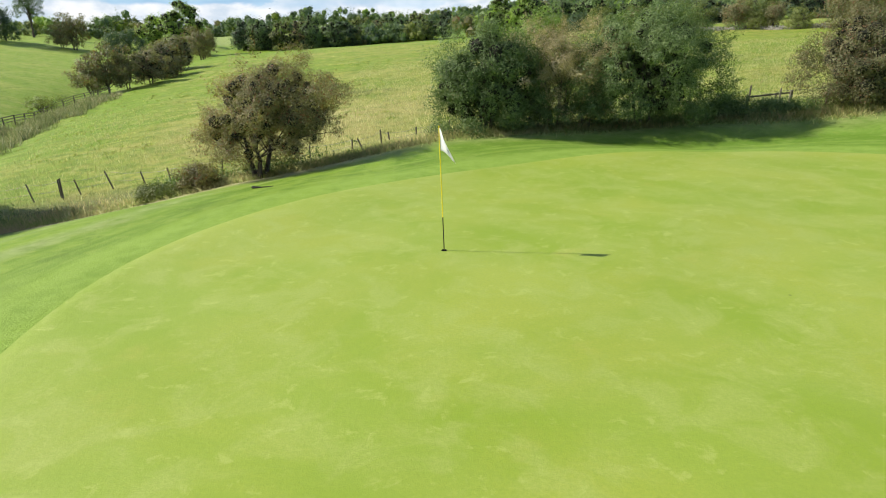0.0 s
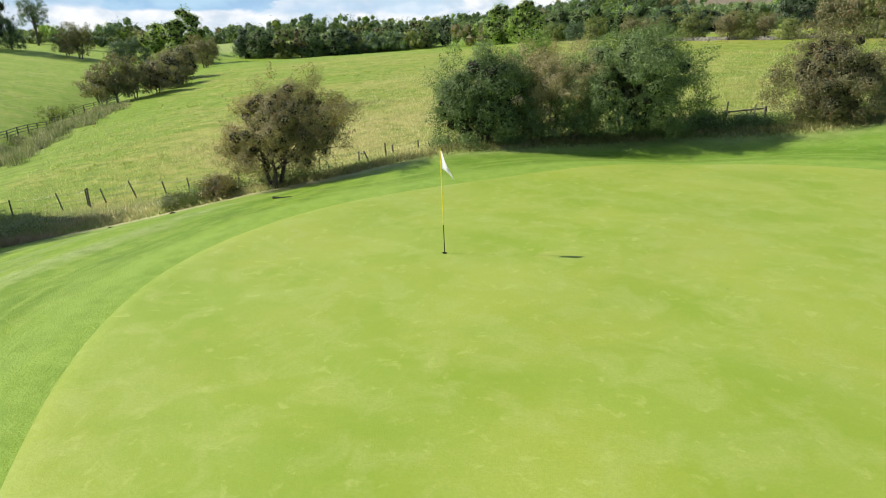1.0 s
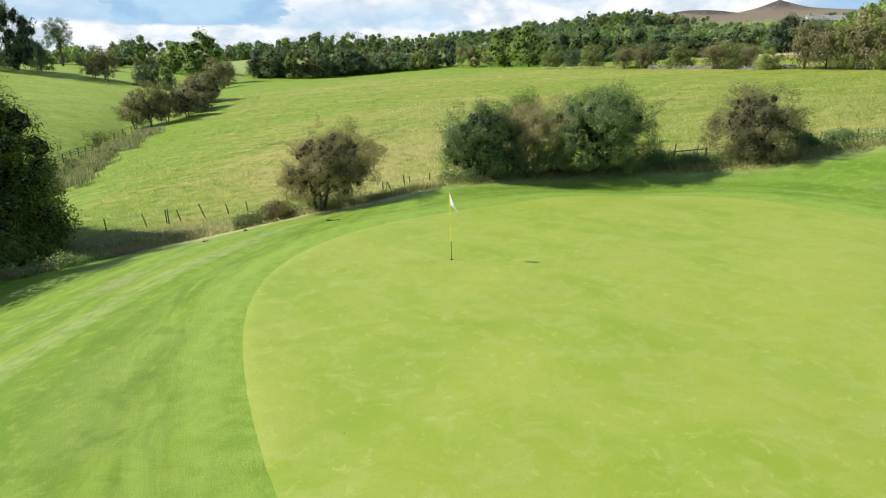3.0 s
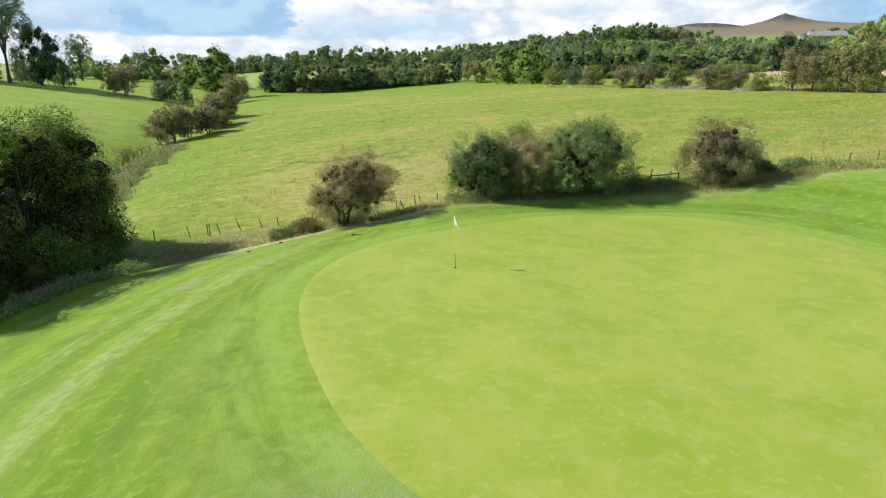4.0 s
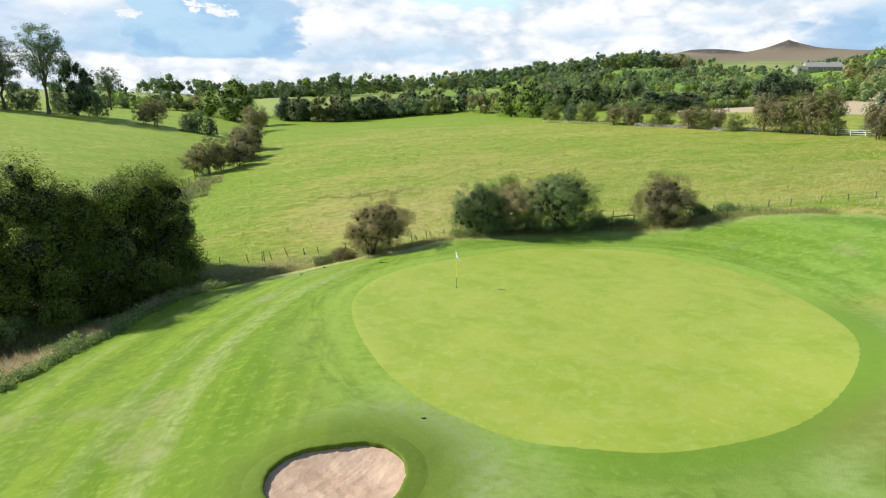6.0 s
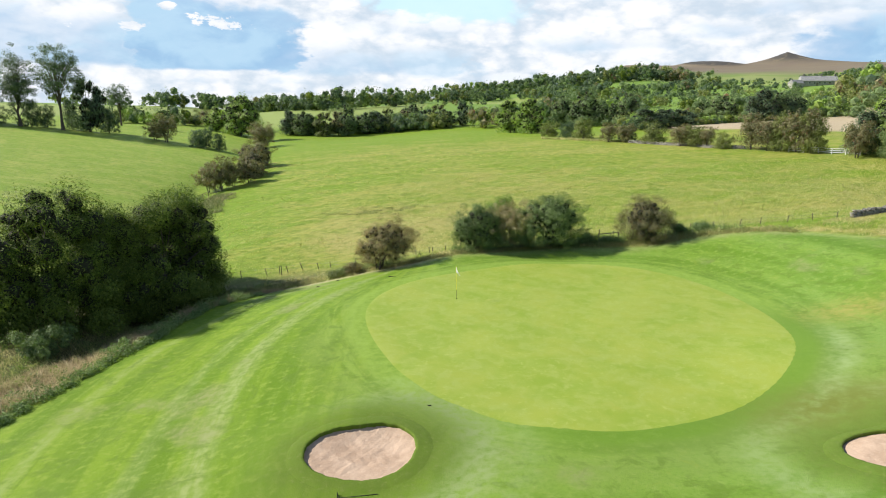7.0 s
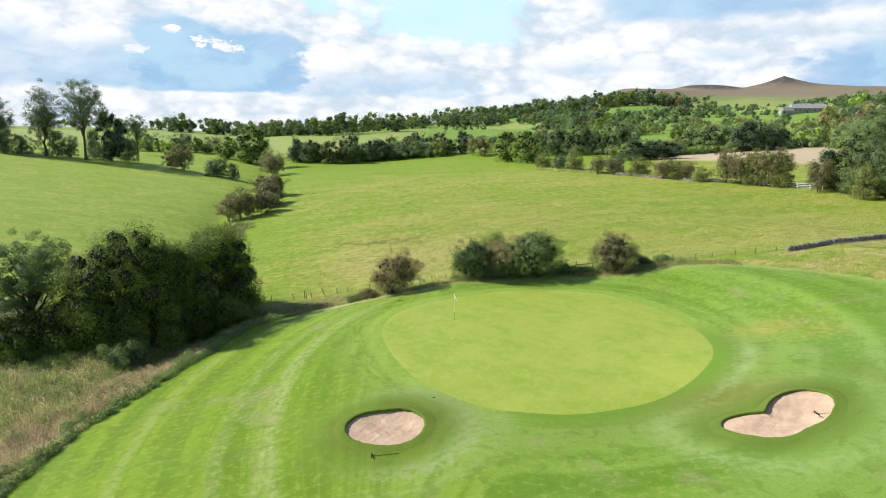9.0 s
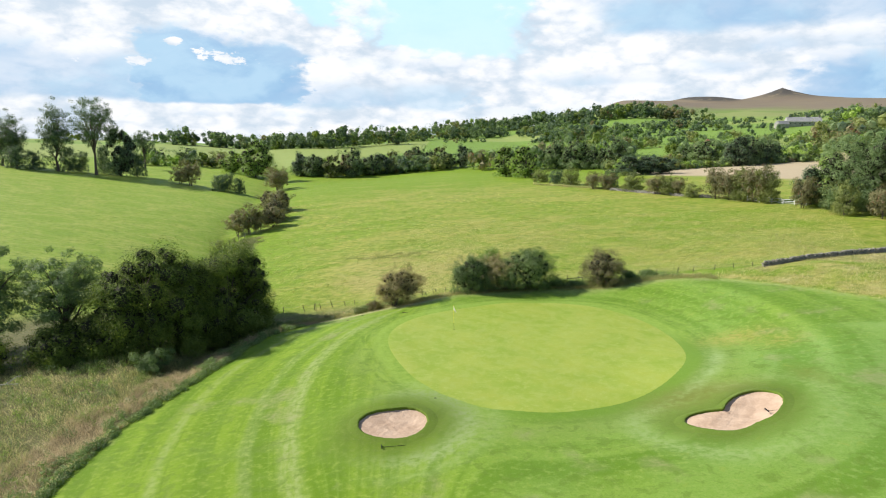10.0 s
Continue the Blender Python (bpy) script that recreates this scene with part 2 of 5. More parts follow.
# ---------- mesh helpers ----------
def mesh_np(name, v, f, mats, smooth=False, attrs=(), mat_index=None):
    v, f = np.asarray(v, np.float32), np.asarray(f, np.int32)
    me = bpy.data.meshes.new(name)
    me.vertices.add(len(v))
    me.vertices.foreach_set("co", v.ravel())
    me.loops.add(f.size)
    me.loops.foreach_set("vertex_index", f.ravel())
    me.polygons.add(len(f))
    me.polygons.foreach_set("loop_start", np.arange(0, f.size, f.shape[1], dtype=np.int32))
    if smooth:
        me.polygons.foreach_set("use_smooth", np.ones(len(f), bool))
    if mat_index is not None:
        me.polygons.foreach_set("material_index", np.asarray(mat_index, np.int32))
    me.update(calc_edges=True)
    for key, values in dict(attrs).items():
        me.attributes.new(key, "FLOAT", "POINT").data.foreach_set("value", np.asarray(values, np.float32).ravel())
    for m in (mats if isinstance(mats, (list, tuple)) else (mats,)):
        me.materials.append(m)
    return me


def under(name, me, parent, label=""):
    """Links mesh data as one part under a thing or part."""
    ob = new(name, me)
    ob.parent = parent
    return tagged(ob, label)


def part(name, bm, mat, parent, label="", smooth=False):
    me = bpy.data.meshes.new(name)
    bm.to_mesh(me)
    bm.free()
    me.materials.append(mat)
    if smooth:
        me.polygons.foreach_set("use_smooth", np.ones(len(me.polygons), bool))
    return under(name, me, parent, label)


def thing(name, at, label, category, group="", kind=""):
    ob = new(name)
    ob.empty_display_size = 0.3
    ob.matrix_basis = at if isinstance(at, Matrix) else Matrix.Translation(at)
    return tagged(ob, label, category, group, kind)


def grid_faces(nu, nv, closed=False):
    """Quads of a grid of nu rows by nv columns; closed joins the last column to the first."""
    a = np.arange(nu * nv).reshape(nu, nv)
    if closed:
        a = np.concatenate([a, a[:, :1]], 1)
    return np.stack([a[:-1, :-1], a[:-1, 1:], a[1:, 1:], a[1:, :-1]], -1).reshape(-1, 4)


def tube(pts, radii, sides=6):
    """Vertices and quads of a tapered tube along pts."""
    pts, radii = np.asarray(pts, float), np.asarray(radii, float)
    d = np.gradient(pts, axis=0)
    d /= np.linalg.norm(d, axis=1)[:, None] + 1e-9
    ref = np.where(np.abs(d[:, 2:]) > 0.9, np.array([[1.0, 0, 0]]), np.array([[0, 0, 1.0]]))
    u = np.cross(d, ref)
    u /= np.linalg.norm(u, axis=1)[:, None] + 1e-9
    w = np.cross(d, u)
    a = np.arange(sides) * 2 * math.pi / sides
    ring = u[:, None] * np.cos(a)[None, :, None] + w[:, None] * np.sin(a)[None, :, None]
    v = pts[:, None] + ring * radii[:, None, None]
    return v.reshape(-1, 3), grid_faces(len(pts), sides, True)


def joined(pieces):
    vs, fs, n = [], [], 0
    for v, f in pieces:
        vs.append(v), fs.append(f + n)
        n += len(v)
    return np.concatenate(vs), np.concatenate(fs)


def box_bm(sx, sy, sz, bevel=0.0, at=(0, 0, 0)):
    bm = bmesh.new()
    bmesh.ops.create_cube(bm, size=1.0)
    bmesh.ops.scale(bm, vec=(sx, sy, sz), verts=bm.verts)
    if bevel:
        bmesh.ops.bevel(bm, geom=bm.edges[:], offset=bevel, segments=1, affect="EDGES")
    bmesh.ops.translate(bm, vec=at, verts=bm.verts)
    return bm


# ---------- materials ----------
def grass_normal(n, pos, fine, coarse, strength):
    h = n.math("ADD", n.noise(pos, fine, 5.0, 0.7), n.math("MULTIPLY", n.noise(pos, coarse, 4.0, 0.6), 1.6))
    return n.bump(h, strength, 0.06)


def ground_material():
    m, n = material("grassland")
    pos = n.position()
    flat = n.scaled(pos, 1, 1, 0)
    mown, gd, lane, sand, moor, dry, reach = [n.attr(k) for k in ("mown", "gd", "lane", "sand", "moor", "dry", "reach")]
    scrub, rim = n.attr("scrub"), n.attr("rim")
    n1, n2, n3 = n.noise(flat, 0.35, 5.0, 0.6), n.noise(flat, 2.3, 6.0, 0.65), n.noise(flat, 19.0, 4.0, 0.7)
    # mown turf with mowing lanes
    lv = n.add("ShaderNodeCombineXYZ", X=lane, Y=n.math("MULTIPLY", gd, 0.0), Z=0.0).outputs[0]
    l1 = n.noise(n.add("ShaderNodeVectorMath", {"operation": "ADD"}, i0=lv, i1=n.scaled(flat, 0.0, 0.035, 0)).outputs[0], 0.62, 1.5, 0.5)
    lanes = n.ramp(n.math("ADD", l1, n.math("MULTIPLY", n.math("SUBTRACT", n2, 0.5), 0.16)), 0.38, 0.62)
    turf = n.mix(lanes, (0.088, 0.166, 0.008), (0.144, 0.230, 0.016))
    fine_lane = n.noise(n.add("ShaderNodeVectorMath", {"operation": "ADD"}, i0=lv, i1=n.scaled(flat, 0.0, 0.02, 0)).outputs[0], 2.4, 3.0, 0.6)
    turf = n.mix(n.ramp(fine_lane, 0.54, 0.70, 0.0, 0.42), turf, (0.172, 0.255, 0.042))
    turf = n.mix(n.ramp(fine_lane, 0.46, 0.32, 0.0, 0.45), turf, (0.082, 0.156, 0.008))
    turf = n.mix(n.ramp(n1, 0.45, 0.75, 0.0, 0.7), turf, (0.112, 0.186, 0.024))
    turf = n.mix(n.math("MULTIPLY", n.ramp(n2, 0.48, 0.68), 0.6), turf, (0.205, 0.270, 0.048))
    turf = n.mix(n.math("MULTIPLY", n.ramp(n.noise(flat, 6.5, 6.0, 0.75), 0.50, 0.36), 0.4), turf, (0.085, 0.165, 0.008))
    cool = n.attr("cool")
    east = n.mix(lanes, (0.096, 0.192, 0.026), (0.158, 0.264, 0.062))
    east = n.mix(n.math("MULTIPLY", n.ramp(n2, 0.48, 0.68), 0.5), east, (0.195, 0.285, 0.085))
    east = n.mix(n.math("MULTIPLY", n.ramp(n.noise(flat, 6.5, 6.0, 0.75), 0.55, 0.40), 0.4), east, (0.085, 0.175, 0.022))
    turf = n.mix(cool, turf, east)
    # worn pale tracks along the lanes and a dull ring round the green
    t1 = n.ramp(n.math("ABSOLUTE", n.math("ADD", lane, n.math("ADD", 10.7, n.math("MULTIPLY", n1, 0.7)))), 0.15, 0.95, 1.0, 0.0)
    t2 = n.ramp(n.math("ABSOLUTE", n.math("ADD", lane, n.math("ADD", 18.3, n.math("MULTIPLY", n1, 0.6)))), 0.06, 0.55, 0.7, 0.0)
    t3 = n.ramp(n.math("ABSOLUTE", n.math("ADD", lane, n.math("ADD", 13.3, n.math("MULTIPLY", n1, 0.6)))), 0.06, 0.70, 0.6, 0.0)
    worn = n.math("MAXIMUM", t1, n.math("MAXIMUM", t2, t3))
    worn = n.math("MULTIPLY", worn, n.ramp(n2, 0.25, 0.62, 0.25, 1.0))
    worn = n.math("MULTIPLY", worn, n.ramp(n.noise(n.add("ShaderNodeVectorMath", {"operation": "ADD"}, i0=lv, i1=n.scaled(flat, 0.0, 0.12, 0)).outputs[0], 3.2, 3.0, 0.6), 0.30, 0.62, 0.35, 1.0))
    turf = n.mix(n.math("MULTIPLY", worn, 0.64), turf, (0.262, 0.305, 0.130))
    ring = n.math("MULTIPLY", n.ramp(gd, 0.2, 0.9), n.ramp(gd, 2.4, 4.6, 1.0, 0.0))
    north = n.ramp(n.add("ShaderNodeSeparateXYZ", Vector=pos).outputs[1], -7.0, 0.0)
    side = n.math("MAXIMUM", north, n.ramp(n.add("ShaderNodeSeparateXYZ", Vector=pos).outputs[0], -1.0, 6.0, 1.0, 0.0))
    ring = n.math("MULTIPLY", ring, n.math("SUBTRACT", 1.0, n.math("MULTIPLY", north, 0.85)))
    turf = n.mix(n.math("MULTIPLY", ring, n.ramp(n1, 0.3, 0.62, 0.05, 0.45)), turf, (0.160, 0.225, 0.050))
    turf = n.mix(n.math("MULTIPLY", n.math("MULTIPLY", n.ramp(gd, 0.8, 1.5, 0.75, 0.0), n.ramp(n2, 0.3, 0.65, 0.5, 1.0)), side), turf, (0.208, 0.312, 0.052))
    collar = n.math("MULTIPLY", n.math("MULTIPLY", n.ramp(gd, 0.10, 0.35), n.ramp(gd, 2.1, 2.9, 1.0, 0.0)), side)
    scuff = n.noise(n.add("ShaderNodeCombineXYZ", X=n.math("MULTIPLY", gd, 2.2), Y=n.math("MULTIPLY", n.add("ShaderNodeSeparateXYZ", Vector=pos).outputs[1], 0.35), Z=0.0).outputs[0], 1.0, 6.0, 0.65, 0.4)
    turf = n.mix(n.math("MULTIPLY", collar, n.ramp(scuff, 0.42, 0.66, 0.05, 0.60)), turf, (0.200, 0.296, 0.052))
    mott = n.noise(flat, 0.85, 6.0, 0.68, 0.6)
    turf = n.mix(n.math("MULTIPLY", n.math("MULTIPLY", n.ramp(mott, 0.50, 0.64), n.ramp(gd, 0.6, 2.0)), 0.55), turf, (0.080, 0.140, 0.016))
    turf = n.mix(n.math("MULTIPLY", n.math("MULTIPLY", n.ramp(mott, 0.42, 0.32), n.ramp(gd, 0.6, 2.0)), 0.40), turf, (0.180, 0.238, 0.036))
    thin = n.math("MULTIPLY", n.ramp(gd, 1.0, 3.0), n.ramp(n.noise(flat, 0.22, 3.0, 0.5), 0.56, 0.70))
    turf = n.mix(n.math("MULTIPLY", thin, n.ramp(n2, 0.3, 0.6, 0.2, 0.7)), turf, (0.200, 0.215, 0.095))
    turf = n.mix(n.math("MULTIPLY", n.ramp(n3, 0.62, 0.75), 0.35), turf, (0.05, 0.10, 0.012))
    turf = n.mix(n.math("MULTIPLY", n.attr("brown"), n.ramp(n2, 0.3, 0.65, 0.1, 0.75)), turf, (0.285, 0.235, 0.070))
    turf = n.mix(n.math("MULTIPLY", n.math("MULTIPLY", n.ramp(gd, 0.5, 1.1, 0.7, 0.0), n.math("SUBTRACT", 1.0, side)), n.ramp(n2, 0.3, 0.6, 0.6, 1.0)), turf, (0.112, 0.205, 0.020))
    turf = n.mix(n.math("MULTIPLY", n.attr("swirl"), n.ramp(n2, 0.30, 0.62, 0.1, 0.75)), turf, (0.210, 0.290, 0.105))
    turf = n.mix(n.math("MULTIPLY", n.attr("pale"), n.ramp(n2, 0.28, 0.62, 0.15, 0.8)), turf, (0.245, 0.325, 0.135))
    turf = n.mix(n.math("MULTIPLY", n.attr("whirl"), n.ramp(n2, 0.28, 0.66, 0.0, 0.8)), turf, (0.235, 0.290, 0.135))
    turf = n.mix(n.math("MULTIPLY", n.attr("fair"), 0.6), turf, (0.185, 0.295, 0.075))
    turf = n.mix(n.math("MULTIPLY", n.attr("olive"), n.ramp(n.noise(flat, 1.6, 5.0, 0.65), 0.30, 0.62, 0.4, 0.8)), turf, (0.125, 0.150, 0.030))
    # longer, darker turf round the sand pits, with thin brown spots
    turf = n.mix(n.math("MULTIPLY", rim, n.ramp(n.math("ADD", n2, n.math("MULTIPLY", n1, 0.6)), 0.60, 0.90, 0.75, 1.0)), turf, (0.080, 0.124, 0.017))
    turf = n.mix(n.math("MULTIPLY", rim, n.ramp(n.noise(flat, 5.0, 5.0, 0.7), 0.52, 0.70, 0.0, 0.40)), turf, (0.195, 0.200, 0.075))
    # pasture
    streak = n.noise(n.scaled(flat, 0.035, 0.13, 0), 1.0, 6.0, 0.66, 0.6)
    tuft = n.noise(n.scaled(flat, 0.6, 1.15, 0), 1.0, 7.0, 0.72, 0.4)
    patchy = n.noise(n.scaled(flat, 0.13, 0.24, 0), 1.0, 6.0, 0.7, 0.8)
    seed = n.math("ADD", n.math("ADD", n.math("MULTIPLY", streak, 0.45), n.math("MULTIPLY", tuft, 0.50)), n.math("MULTIPLY", patchy, 0.70))
    seed = n.math("ADD", seed, n.math("MULTIPLY", dry, 0.19))
    past = n.mix(n.ramp(seed, 0.81, 1.09), (0.146, 0.240, 0.014), (0.282, 0.285, 0.064))
    past = n.mix(n.math("MULTIPLY", n.ramp(dry, 0.85, 1.35), n.ramp(tuft, 0.3, 0.6, 0.4, 0.9)), past, (0.40, 0.36, 0.17))
    # dark tufts, stronger close by, partly stand for the tall grass's own shadows
    past = n.mix(n.math("MULTIPLY", n.ramp(tuft, 0.54, 0.38), n.ramp(reach, 35, 180, 0.65, 0.4)), past, (0.110, 0.158, 0.018))
    past = n.mix(n.math("MULTIPLY", n.ramp(n2, 0.55, 0.75), n.ramp(reach, 40, 160, 0.45, 0.0)), past, (0.30, 0.29, 0.10))
    past = n.mix(n.math("MULTIPLY", n.math("MULTIPLY", n.ramp(n.math("ADD", n.math("MULTIPLY", patchy, 0.7), n.math("MULTIPLY", n2, 0.3)), 0.40, 0.58, 0.25, 0.9), n.ramp(dry, 0.5, 1.0)), n.ramp(reach, 25, 75, 1.0, 0.15)), past, (0.305, 0.278, 0.090))
    clod = n.noise(flat, 1.15, 4.0, 0.6, 0.5)
    past = n.mix(n.math("MULTIPLY", n.ramp(clod, 0.52, 0.62), n.ramp(reach, 25, 200, 0.55, 0.30)), past, (0.105, 0.165, 0.016))
    past = n.mix(n.math("MULTIPLY", n.ramp(clod, 0.45, 0.34), n.ramp(reach, 25, 200, 0.45, 0.25)), past, (0.335, 0.340, 0.105))
    # slope west of the valley coloured brighter, to offset the little sun it gets
    west = n.mix(n.ramp(n.math("ADD", n.math("MULTIPLY", patchy, 0.6), n.math("MULTIPLY", tuft, 0.4)), 0.38, 0.62), (0.190, 0.300, 0.030), (0.300, 0.350, 0.075))
    west = n.mix(n.math("MULTIPLY", n.ramp(n.noise(n.scaled(flat, 1.3, 0.8, 0), 1.0, 5.0, 0.65, 0.4), 0.54, 0.62), 0.75), west, (0.120, 0.195, 0.022))
    past = n.mix(n.math("MULTIPLY", n.attr("west"), 0.58), past, west)
    # far fields differ from one another
    cell = n.add("ShaderNodeTexVoronoi", Vector=n.scaled(flat, 0.006, 0.0045, 0), Scale=1.0, Randomness=0.8)
    hue = n.add("ShaderNodeSeparateColor", Color=cell.outputs["Color"])
    afar = n.mix(n.ramp(hue.outputs[0], 0.35, 0.6), (0.150, 0.242, 0.040), (0.24, 0.285, 0.085))
    afar = n.mix(n.math("MULTIPLY", n.noise(flat, 0.05, 4.0, 0.6), 0.4), afar, (0.14, 0.24, 0.04))
    past = n.mix(n.ramp(reach, 240, 300), past, afar)
    soil = n.mix(n.ramp(n2, 0.3, 0.7), (0.080, 0.088, 0.034), (0.160, 0.150, 0.066))
    past = n.mix(scrub, past, soil)
    col = n.mix(mown, past, turf)
    col = n.mix(n.math("MULTIPLY", n.attr("clip"), n.ramp(n2, 0.30, 0.52, 0.30, 1.0)), col, (0.40, 0.365, 0.21))
    stubble = n.mix(n.noise(n.scaled(flat, 0.2, 0.6, 0), 1.0, 4.0), (0.36, 0.29, 0.19), (0.46, 0.385, 0.265))
    col = n.mix(sand, col, stubble)
    heath = n.mix(n.noise(flat, 0.006, 5.0, 0.6), (0.138, 0.104, 0.088), (0.205, 0.172, 0.105))
    heath = n.mix(n.math("MULTIPLY", n.attr("crag"), n.ramp(n.noise(flat, 0.02, 4.0, 0.6), 0.3, 0.5)), heath, (0.060, 0.056, 0.052))
    col = n.mix(moor, col, heath)
    n.out(n.principled(col, 0.75, n.bump(n.math("ADD", n.math("MULTIPLY", n.noise(pos, 24.0, 5.0, 0.7), n.ramp(mown, 0.0, 1.0, 0.5, 0.16)), n.math("MULTIPLY", n.math("ADD", tuft, n2), n.ramp(mown, 0.0, 1.0, 0.7, 0.10))), 0.8, 0.14), spec=0.25, tint=n.mix(mown, (0.35, 0.33, 0.2), (0.85, 1.0, 0.3))))
    return m


def green_material():
    m, n = material("putting_turf")
    pos = n.position()
    flat = n.scaled(pos, 1, 1, 0)
    a, b, c = n.noise(flat, 0.28, 5.0, 0.6, 0.5), n.noise(flat, 1.25, 6.0, 0.65, 0.6), n.noise(flat, 6.0, 5.0, 0.7)
    sweep = n.noise(n.scaled(flat, 0.25, 0.9, 0), 1.0, 4.0, 0.6, 0.3)
    col = n.mix(n.ramp(a, 0.35, 0.65), (0.184, 0.264, 0.020), (0.256, 0.300, 0.042))
    xyz = n.add("ShaderNodeSeparateXYZ", Vector=pos).outputs
    lane = n.math("SINE", n.math("ADD", n.math("ADD", n.math("MULTIPLY", xyz[0], 2.3), n.math("MULTIPLY", xyz[1], 1.9)), n.math("MULTIPLY", a, 3.0)))
    col = n.mix(n.ramp(lane, -0.6, 0.6, 0.0, 0.20), col, (0.272, 0.330, 0.070))
    col = n.mix(n.math("MULTIPLY", n.ramp(b, 0.44, 0.66), 0.65), col, (0.278, 0.326, 0.078))
    col = n.mix(n.math("MULTIPLY", n.ramp(sweep, 0.48, 0.78), 0.25), col, (0.182, 0.262, 0.040))
    col = n.mix(n.math("MULTIPLY", n.ramp(n.noise(flat, 0.7, 4.0, 0.6), 0.60, 0.74), 0.5), col, (0.290, 0.300, 0.055))
    col = n.mix(n.math("MULTIPLY", n.ramp(c, 0.62, 0.78), 0.30), col, (0.30, 0.35, 0.11))
    speck = n.add("ShaderNodeTexVoronoi", Vector=flat, Scale=0.9, Randomness=1.0)
    col = n.mix(n.ramp(speck.outputs["Distance"], 0.012, 0.026, 0.75, 0.0), col, (0.07, 0.08, 0.03))
    fine = n.noise(flat, 26.0, 4.0, 0.75)
    col = n.mix(n.ramp(fine, 0.35, 0.65, 0.0, 0.38), col, (0.160, 0.240, 0.028))
    col = n.mix(n.math("MULTIPLY", n.ramp(n.noise(flat, 3.1, 5.0, 0.7, 0.5), 0.56, 0.68), 0.45), col, (0.32, 0.365, 0.095))
    n.out(n.principled(col, 0.7, grass_normal(n, pos, 60.0, 9.0, 0.14), spec=0.5, tint=(0.9, 1.0, 0.45)))
    return m


def sand_material():
    m, n = material("bunker_sand")
    pos = n.position()
    a, b = n.noise(pos, 1.1, 6.0, 0.65, 0.4), n.noise(pos, 7.0, 6.0, 0.7)
    col = n.mix(n.ramp(a, 0.35, 0.68), (0.445, 0.330, 0.245), (0.345, 0.245, 0.175))
    col = n.mix(n.math("MULTIPLY", n.ramp(b, 0.5, 0.75), 0.4), col, (0.52, 0.42, 0.33))
    h = n.math("ADD", n.math("MULTIPLY", n.noise(pos, 4.0, 5.0, 0.65), 1.0), n.math("MULTIPLY", n.noise(n.scaled(pos, 2.0, 14.0, 1), 1.0, 3.0), 0.35))
    n.out(n.principled(col, 0.9, n.bump(h, 0.6, 0.07), spec=0.15))
    return m


def leaf_material(name, dark, mid, light, patch=0.35, spots=None, gloss=0.2):
    """Leaves: three tones mixed leaf by leaf and bough by bough; light comes through them."""
    m, n = material(name)
    rnd = n.add("ShaderNodeNewGeometry").outputs["Random Per Island"]
    obj = n.add("ShaderNodeTexCoord").outputs["Object"]
    rob = n.add("ShaderNodeObjectInfo").outputs["Random"]
    clump = n.noise(obj, patch, 3.0, 0.6)
    col = n.mix(n.ramp(clump, 0.36, 0.64), dark, mid)
    col = n.mix(n.ramp(rnd, 0.45, 1.0, 0.0, 0.8), col, light)
    if spots:
        col = n.mix(n.ramp(n.math("FRACT", n.math("MULTIPLY", rnd, 37.3)), 0.90, 0.93, 0.0, 0.8), col, spots)
    col = n.mix(1.0, col, n.mix(rob, (0.82, 0.84, 0.8), (1.12, 1.1, 1.1)), "MULTIPLY")
    body = n.principled(n.mix(1.0, col, (1.12, 1.1, 1.12), "MULTIPLY"), 0.6, spec=gloss)
    thru = n.add("ShaderNodeBsdfTranslucent", Color=n.mix(1.0, col, (0.64, 0.73, 0.28), "MULTIPLY"))
    n.out(n.add("ShaderNodeAddShader", i0=body, i1=thru).outputs[0])
    return m


def blade_material(name, root, tip, straw, share):
    m, n = material(name)
    rnd = n.add("ShaderNodeNewGeometry").outputs["Random Per Island"]
    patch = n.noise(n.position(), 0.5, 4.0, 0.6)
    col = n.mix(n.ramp(rnd, 0.0, 1.0), root, tip)
    col = n.mix(n.ramp(n.math("ADD", n.math("MULTIPLY", rnd, 0.4), patch), 1.05 - share, 1.25 - share), col, straw)
    body = n.principled(col, 0.65, spec=0.25)
    thru = n.add("ShaderNodeBsdfTranslucent", Color=n.mix(1.0, col, (0.75, 0.75, 0.7), "MULTIPLY"))
    n.out(n.add("ShaderNodeAddShader", i0=body, i1=thru).outputs[0])
    return m


def plain_material(name, a, b, scale, rough, strength=0.3, metal=0.0, stretch=(1, 1, 1), spec=0.3):
    m, n = material(name)
    pos = n.scaled(n.add("ShaderNodeTexCoord").outputs["Object"], *stretch)
    col = n.mix(n.ramp(n.noise(pos, scale, 6.0, 0.65), 0.3, 0.7), a, b)
    col = n.mix(1.0, col, n.mix(n.add("ShaderNodeObjectInfo").outputs["Random"], (0.8, 0.8, 0.8), (1.15, 1.15, 1.15)), "MULTIPLY")
    n.out(n.principled(col, rough, n.bump(n.noise(pos, scale * 4, 5.0, 0.7), strength, 0.02), metal, spec))
    return m


GRASSLAND, PUTTING, SAND = ground_material(), green_material(), sand_material()
BARK = plain_material("bark", (0.055, 0.042, 0.032), (0.13, 0.11, 0.09), 6.0, 0.9, 0.8, stretch=(1, 1, 0.3))
OLD_WOOD = plain_material("weathered_wood", (0.095, 0.080, 0.060), (0.24, 0.21, 0.165), 5.0, 0.85, 0.5, stretch=(4, 4, 0.6))
# near-black brown: painted shade inside the crowns, and the soil of the divots
SHADE_AND_SOIL = plain_material("shade_and_soil_brown", (0.014, 0.016, 0.008), (0.034, 0.034, 0.018), 5.0, 0.9, 0.6)
